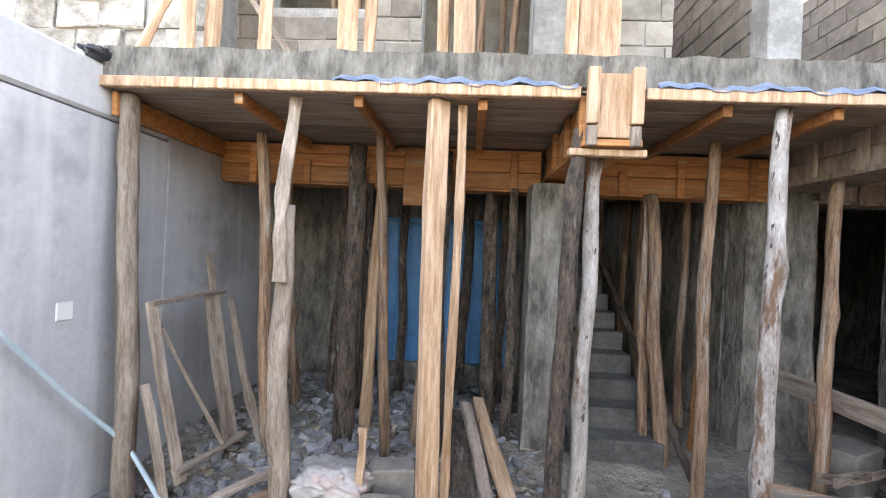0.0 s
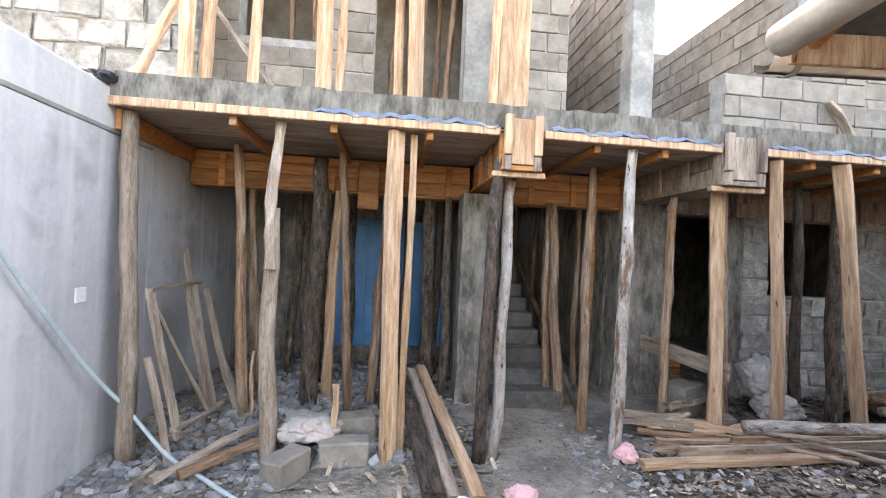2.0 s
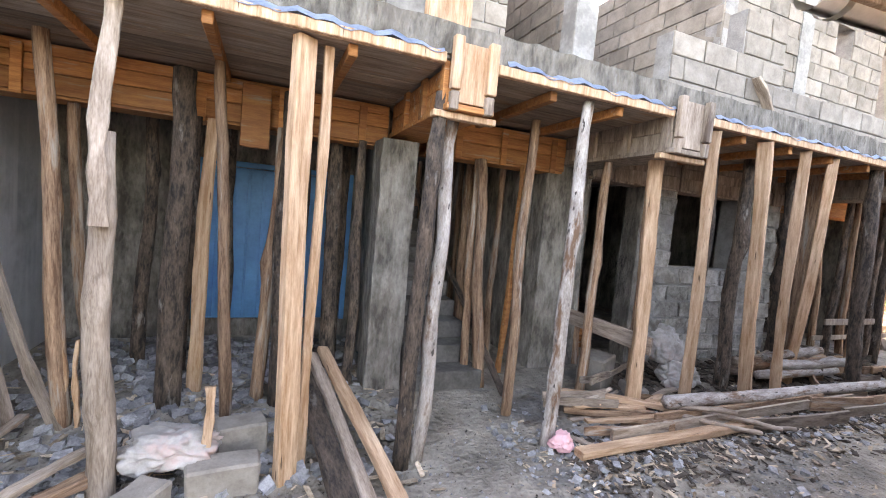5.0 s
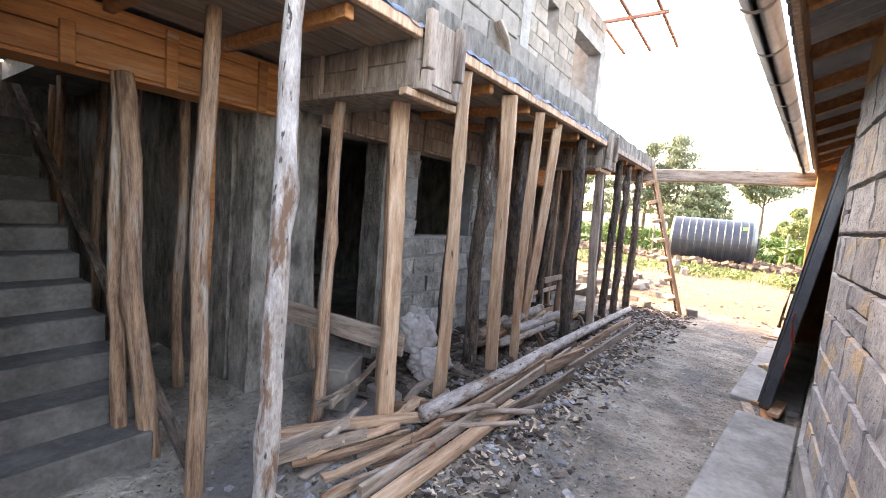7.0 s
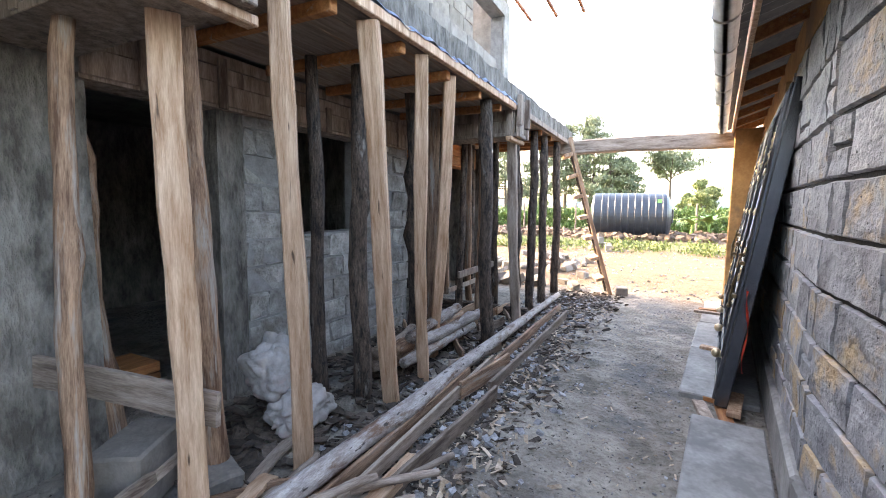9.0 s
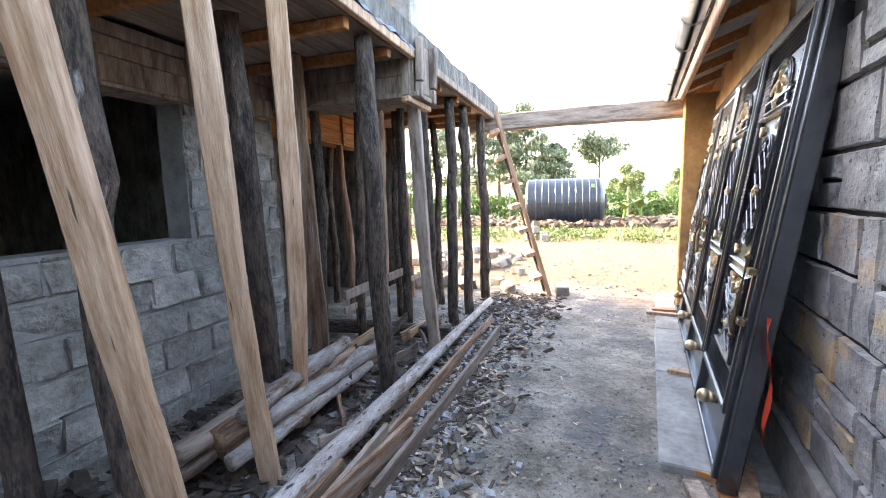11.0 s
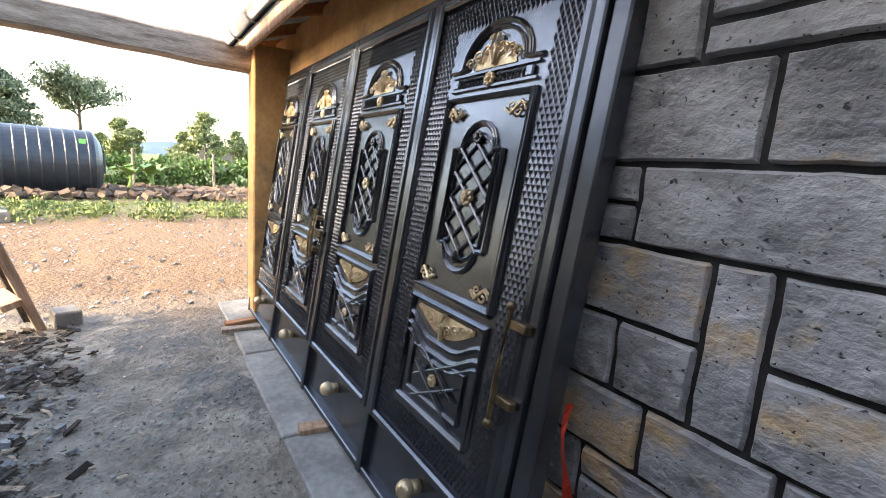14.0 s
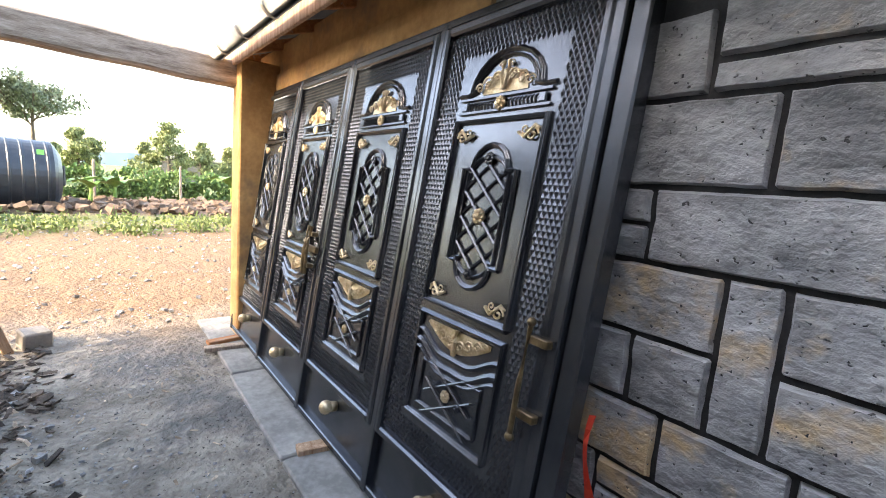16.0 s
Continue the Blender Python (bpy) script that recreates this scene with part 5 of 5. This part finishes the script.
for _ in range(1500):
    x, y = g.uniform(3.2, 11.5), g.gauss(3.75, 0.3)
    if 2.6 < y < 5:
        spots.append((x, y, ground_z(x, y) + 0.012, g.choice((0.004, 0.006, 0.009, 0.014))))
for _ in range(520):
    x, y = g.uniform(3.6, 10.5), g.gauss(3.42, 0.16)
    spots.append((x, y, ground_z(x, y) + 0.016, g.choice((0.008, 0.012, 0.018))))
for _ in range(250):
    x, y = g.uniform(-0.4, 2.6), g.uniform(3.4, 5.5)
    spots.append((x, y, ground_z(x, y) + 0.02, g.choice((0.01, 0.02, 0.025))))
for _ in range(420):
    x, y = g.uniform(3.0, 11.5), g.uniform(2.2, 3.7)
    spots.append((x, y, ground_z(x, y) + 0.015, g.choice((0.004, 0.006, 0.009))))
chips("wood_chips", spots, M_CHIP, "pale wood chips and bark shreds on the earth", "wood chips", 5, 0.18, 3.2)
spots = []
for _ in range(2600):
    x, y = g.uniform(3.6, 11.4), g.gauss(3.55, 0.22)
    if 2.7 < y < 4.4:
        spots.append((x, y, ground_z(x, y) + 0.012, g.choice((0.006, 0.01, 0.016, 0.026))))
for _ in range(900):
    x, y = g.uniform(5.0, 9.0), g.uniform(3.9, 5.3)
    spots.append((x, y, ground_z(x, y) + 0.02, g.choice((0.02, 0.03, 0.045))))
for _ in range(350):
    x, y = g.uniform(10.5, 11.9), g.uniform(2.9, 4.0)
    spots.append((x, y, ground_z(x, y) + 0.015, g.choice((0.012, 0.02, 0.03))))
chips("bark_shreds", spots, mat("bark_shreds", (0.035, 0.028, 0.022), (0.15, 0.115, 0.09), 8, 0.95, 0.5, vary=0.5, island=True), "dark bark shreds and slate-grey chips by the planks", "bark shreds", 6, 0.3, 2.4)
sawn_post((9.3, 5.5, 0.1), (9.45, 3.98, 0.1), 0.13, 0.13, BK, "dark square timber lying across the end bay", 0, "timber_beam", "", "timber")
sawn_post((6.2, 4.2, 2.93), (5.92, 4.27, 3.36), 0.12, 0.03, GW, "short grey board leaning on the parapet", 0, "plank", "", "plank")
for i in range(14):
    x, y, a, L = rnd.uniform(7.2, 9.2), rnd.uniform(4.05, 4.8), rnd.uniform(-0.7, 0.7), rnd.uniform(0.4, 1.0)
    p = Vector((x, y, 0.05 + 0.04 * (i % 4)))
    sawn_post(p, p + Vector((L * math.cos(a), L * math.sin(a), rnd.uniform(-0.02, 0.08))), rnd.uniform(0.06, 0.13), 0.025, (GW, BR, SW, BK)[i % 4], "split slab of wood in the scrap under the slab", 90, "wood_slab", "scrap under the slab", "scrap wood")
# stone heap beyond the passage
for i in range(46):
    x, y = 13.6 + g.uniform(-1.6, 2.6), 5.2 + g.uniform(-1.4, 2.2)
    s = g.uniform(0.09, 0.2)
    bm = bmesh.new()
    add_box(bm, (-s, -s * 0.7, -s * 0.6), (s, s * 0.7, s * 0.6), 0.03)
    for v in bm.verts:
        v.co *= g.uniform(0.8, 1.15)
    tagged(obj("stone", bm, M_BLOCK, matrix=pose(x, y, ground_z(x, y) + s * 0.4, g.uniform(-20, 20), g.uniform(-20, 20), g.uniform(0, 180))), "rough quarried stone lying in the sun", "stone", "stone heap")
for x, y, rz in ((18.2, 4.3, 20), (18.6, 4.0, 70), (17.9, 3.8, 10), (18.4, 4.2, 45)):
    z = 0.42 if rz == 45 else 0.22
    tagged(obj("building_block", boxes(((-0.2, -0.1, -0.1), (0.2, 0.1, 0.1)), bevel=0.01), M_BLOCK, matrix=pose(x, y, z + 0.08, 0, 0, rz)), "loose grey building block in the yard", "block", "loose blocks")


# ---- garden and distance ----
def tank():
    t = tagged(thing("water_tank", pose(22.6, 3.55, 1.2, 0, 0, 4)), "black ribbed plastic water tank lying on its side", "water tank")
    bm = bmesh.new()
    rows, n = [], 40
    prof = [(-1.5, 0.2), (-1.46, 0.62), (-1.36, 0.8), (-1.28, 0.9)]
    y = -1.2
    while y < 1.2:
        prof += [(y, 0.9), (y + 0.02, 0.918), (y + 0.05, 0.918), (y + 0.07, 0.9)]
        y += 0.24
    prof += [(1.3, 0.9), (1.38, 0.8), (1.42, 0.5), (1.42, 0.02)]
    for y, r in prof:
        rows.append([bm.verts.new((r * math.cos(6.2832 * k / n), y, r * math.sin(6.2832 * k / n))) for k in range(n)])
    for a, b in zip(rows, rows[1:]):
        for k in range(n):
            bm.faces.new((a[k], a[(k + 1) % n], b[(k + 1) % n], b[k]))
    bm.faces.new(rows[0])
    bm.faces.new(rows[-1][::-1])
    bmesh.ops.recalc_face_normals(bm, faces=bm.faces[:])
    part("shell", bm, M_TANK, t)
    part("sticker", boxes(((-0.72, -1.1, 0.5), (-0.70, -0.96, 0.66))), plain("green_label", (0.2, 0.6, 0.12)), t, "small green label")
    part("cap", boxes(((-0.3, -1.56, -0.25), (0.3, -1.46, 0.3)), bevel=0.08), M_TANK, t)


tank()


def leaf_cloud(name, centres, material, parent=None, label="", count=900, size=0.12, seed=1, kind=""):
    """Leaf cards in random turns round several clump centres (x, y, z, radius)."""
    q = random.Random(seed)
    vs, fs = [], []
    for _ in range(count):
        x, y, z, r = q.choice(centres)
        d = Vector((q.gauss(0, 0.62), q.gauss(0, 0.62), q.gauss(0, 0.34))) * r
        m = Euler((q.uniform(0, 6.28), q.uniform(0, 6.28), q.uniform(0, 6.28))).to_matrix()
        s = size * q.uniform(0.6, 1.4)
        n = len(vs)
        for a, b in ((-1, 0), (0, -0.45), (1, 0), (0, 0.45)):
            v = m @ Vector((a * s, b * s, 0.1 * s * a))
            vs.append((x + d.x + v.x, y + d.y + v.y, z + d.z + v.z))
        fs.append((n, n + 1, n + 2, n + 3))
    me = bpy.data.meshes.new(name)
    me.from_pydata(vs, [], fs)
    me.materials.append(material)
    ob = new(name, me)
    if parent:
        ob.parent = parent
    if label:
        ob["label"] = label
    if kind:
        ob["kind"] = kind
    return ob


def tree(x, y, h, shape, seed, material, label, size=0.2, count=2600):
    q = random.Random(seed)
    t = tagged(thing("tree", Matrix.Translation((x, y, 0.3))), label, "tree", "trees beyond the hedge")
    part("trunk", pole_mesh(h * 0.93, 0.018 * h + 0.05, 0.03, 0.02 * h, seed, 8, 10), M_TRUNK, t, smooth=True)
    limbs, cl = bmesh.new(), []
    n = 22 if shape == "cedar" else 16
    for k in range(n):
        f = k / n
        a = q.uniform(0, 6.28)
        if shape == "cedar":
            z0, reach = h * (0.28 + 0.68 * f), h * (0.30 * (1 - f) + 0.05) * q.uniform(0.7, 1.2)
            dz = 0.05 * h * q.uniform(-0.3, 1)
        elif shape == "umbrella":
            z0, reach, dz = h * (0.55 + 0.25 * f), h * 0.34 * q.uniform(0.4, 1.1), h * q.uniform(0.12, 0.25)
        else:
            z0, reach, dz = h * (0.1 + 0.76 * f), h * 0.36 * (1.08 - f) * q.uniform(0.6, 1.2), h * 0.1
        e = Vector((reach * math.cos(a), reach * math.sin(a), z0 + dz))
        tube(limbs, [(0, 0, z0), (e.x * 0.5, e.y * 0.5, z0 + dz * 0.4), tuple(e)], 0.012 * h * (1 - 0.6 * f) * 0.5 + 0.015, 5)
        for j in range(3):
            w = 0.55 + 0.25 * j
            cl.append((e.x * w + q.gauss(0, 0.02 * h), e.y * w + q.gauss(0, 0.02 * h), z0 + dz * w + q.uniform(-0.01, 0.03) * h, h * q.uniform(0.05, 0.1)))
    cl.append((0, 0, h * 0.95, h * 0.05))
    part("limbs", limbs, M_TRUNK, t)
    leaf_cloud("crown", cl, material, t, "", count, size, seed)
    return t


def spin_place(deg, dist):
    """A place at a bearing (degrees from +x towards +y) and distance from the passage."""
    return 6.0 + dist * math.cos(radians(deg)), 2.8 + dist * math.sin(radians(deg))


for i, (deg, dist, h, shape, m, lb, cnt) in enumerate((
        (8.0, 36, 8.6, "cedar", M_LEAF_DARK, "tall dark conifer with tiered boughs", 5200), (5.6, 34, 5.8, "cedar", M_LEAF_DARK, "dark broad conifer with flat boughs", 4200), (3.9, 35, 5.2, "cedar", M_LEAF_DARK, "dark broad conifer with flat boughs", 3600),
        (11, 37, 8.2, "cedar", M_LEAF_DARK, "tall dark conifer with tiered boughs", 4200), (-1.3, 38, 5.9, "umbrella", M_LEAF_DARK, "flat-topped tree on a bare trunk", 3000),
        (14, 36, 7.5, "cedar", M_LEAF_DARK, "dark conifer behind the props", 3600), (-4.5, 46, 4.0, "round", M_LEAF, "light green young garden tree", 2600), (-5.6, 48, 3.4, "round", M_LEAF, "light green young garden tree", 2400),
        (-12.2, 46, 5.3, "round", M_LEAF, "olive-green round garden tree", 3200), (-10.0, 50, 3.6, "round", M_LEAF, "olive-green round garden tree", 2400), (-15.2, 48, 4.0, "round", M_LEAF, "olive-green round garden tree", 2400), (-18, 50, 3.9, "round", M_LEAF, "olive-green round garden tree", 2400),
        (19, 34, 6.5, "cedar", M_LEAF_DARK, "dark conifer behind the building", 3000), (27, 30, 6, "round", M_LEAF, "green tree behind the props", 2600), (36, 28, 6, "round", M_LEAF, "green tree behind the props", 2600), (46, 26, 6, "round", M_LEAF, "green tree behind the props", 2600))):
    x, y = spin_place(deg, dist)
    tree(x, y, h, shape, 200 + i, m, lb, 0.11 if shape != "round" else 0.12, int(cnt * (1.7 if shape != "round" else 2.6)))
for i, (deg, h) in enumerate(((-24, 5), (-3, 4.6), (-11, 4.6), (-20, 4.8), (6, 5), (14, 5), (22, 6))):
    x, y = spin_place(deg, 75)
    tree(x, y, h - 1.2, "round", 300 + i, M_LEAF, "far green trees at the field's edge", 0.25, 3500)

cl = []
for k in range(150):
    y = -16 + 0.22 * k
    cl += [(26.6 + rnd.uniform(-0.3, 0.3), y, 0.25 + rnd.uniform(0.2, 1.2), 0.28) for _ in range(3)]
leaf_cloud("hedge", cl, M_HEDGE, None, "clipped light green hedge behind the tank", 46000, 0.075, 3, "stuff")["category"] = "hedge"
gl = [(rnd.uniform(17.5, 20.5), rnd.uniform(-6, 9), 0.3, 0.25) for _ in range(200)]
leaf_cloud("grass", gl, M_GRASS, None, "short yellow-green grass strip", 9000, 0.05, 4, "stuff")["category"] = "grass"
# soil bank before the hedge
bank = [(rnd.uniform(21.0, 25.5), rnd.uniform(-12, 10), 0.38 + rnd.uniform(0, 0.12), rnd.choice((0.06, 0.1, 0.16))) for _ in range(1400)]
chips("soil_bank", bank, mat("dug_soil", (0.10, 0.065, 0.045), (0.22, 0.15, 0.10), 6, 0.95, 0.6, vary=0.3, island=True), "dug brown soil heaped along the hedge", "soil", 9)


def broad_plant(x, y, h, n, seed, label, spread=0.5):
    q = random.Random(seed)
    t = tagged(thing("banana_plant", Matrix.Translation((x, y, 0.35))), label, "plant", "broad-leaved plants")
    part("stem", pole_mesh(h * 0.5, 0.07, 0.04, 0.02, seed, 8, 5), M_BANANA, t)
    for k in range(n):
        a = 6.28 * k / n + q.uniform(-0.3, 0.3)
        bm = bmesh.new()
        rows = []
        L = h * q.uniform(0.6, 0.9)
        for i in range(8):
            f = i / 7
            r, z = L * spread * f, h * 0.4 + L * (0.95 * f - 0.75 * f * f)
            w = 0.17 * h * math.sin(math.pi * min(1, f * 0.92 + 0.06))
            c, s = math.cos(a), math.sin(a)
            rows.append([bm.verts.new((r * c - w * e * s, r * s + w * e * c, z + 0.05 * abs(e))) for e in (-1, 0, 1)])
        for i in range(7):
            for e in range(2):
                bm.faces.new((rows[i][e], rows[i][e + 1], rows[i + 1][e + 1], rows[i + 1][e]))
        part("leaf", bm, M_BANANA, t)
    return t


broad_plant(24.6, 0.6, 1.3, 7, 1, "young broad-leaved plant by the hedge", 0.9)
broad_plant(24.8, 1.2, 1.1, 6, 2, "young broad-leaved plant by the hedge", 0.9)
broad_plant(24.5, -3.0, 1.7, 7, 3, "young banana plant with yellow-green leaves", 0.6)
broad_plant(24.6, -3.6, 1.4, 6, 4, "young banana plant with yellow-green leaves", 0.6)
for k in range(9):
    round_post((25.9, -12 + 2.6 * k, 0.2), (25.9, -12 + 2.6 * k, 1.75), 0.045, 0.04, GW, "grey fence post before the hedge", 0.01, 1, "fence_post", "fence posts", "post")
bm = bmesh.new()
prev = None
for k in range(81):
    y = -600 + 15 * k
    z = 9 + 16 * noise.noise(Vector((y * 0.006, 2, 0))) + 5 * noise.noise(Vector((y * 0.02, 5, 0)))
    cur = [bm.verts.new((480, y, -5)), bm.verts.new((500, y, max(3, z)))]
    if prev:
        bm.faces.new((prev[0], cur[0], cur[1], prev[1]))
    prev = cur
structure("backdrop", bm, M_HILL, "hills on the horizon, tinted blue-grey with painted haze", "hills")
# long neighbour's roof far behind the hedge
house = tagged(thing("far_house", Matrix.Translation((62, -13, 0.3))), "far low house with a pale sheet roof", "house")
part("wall", boxes(((-3, -5, 0), (3, 5, 2.3))), M_BLOCK, house)
part("roof", boxes(((-3.5, -5.5, 2.3), (3.5, 5.5, 2.6)), bevel=0.1), M_GUTTER, house)

stones(house_wall, -0.89, 5.08, True, 21)
stones(near_wall, -2.19, -0.005, False, 22)
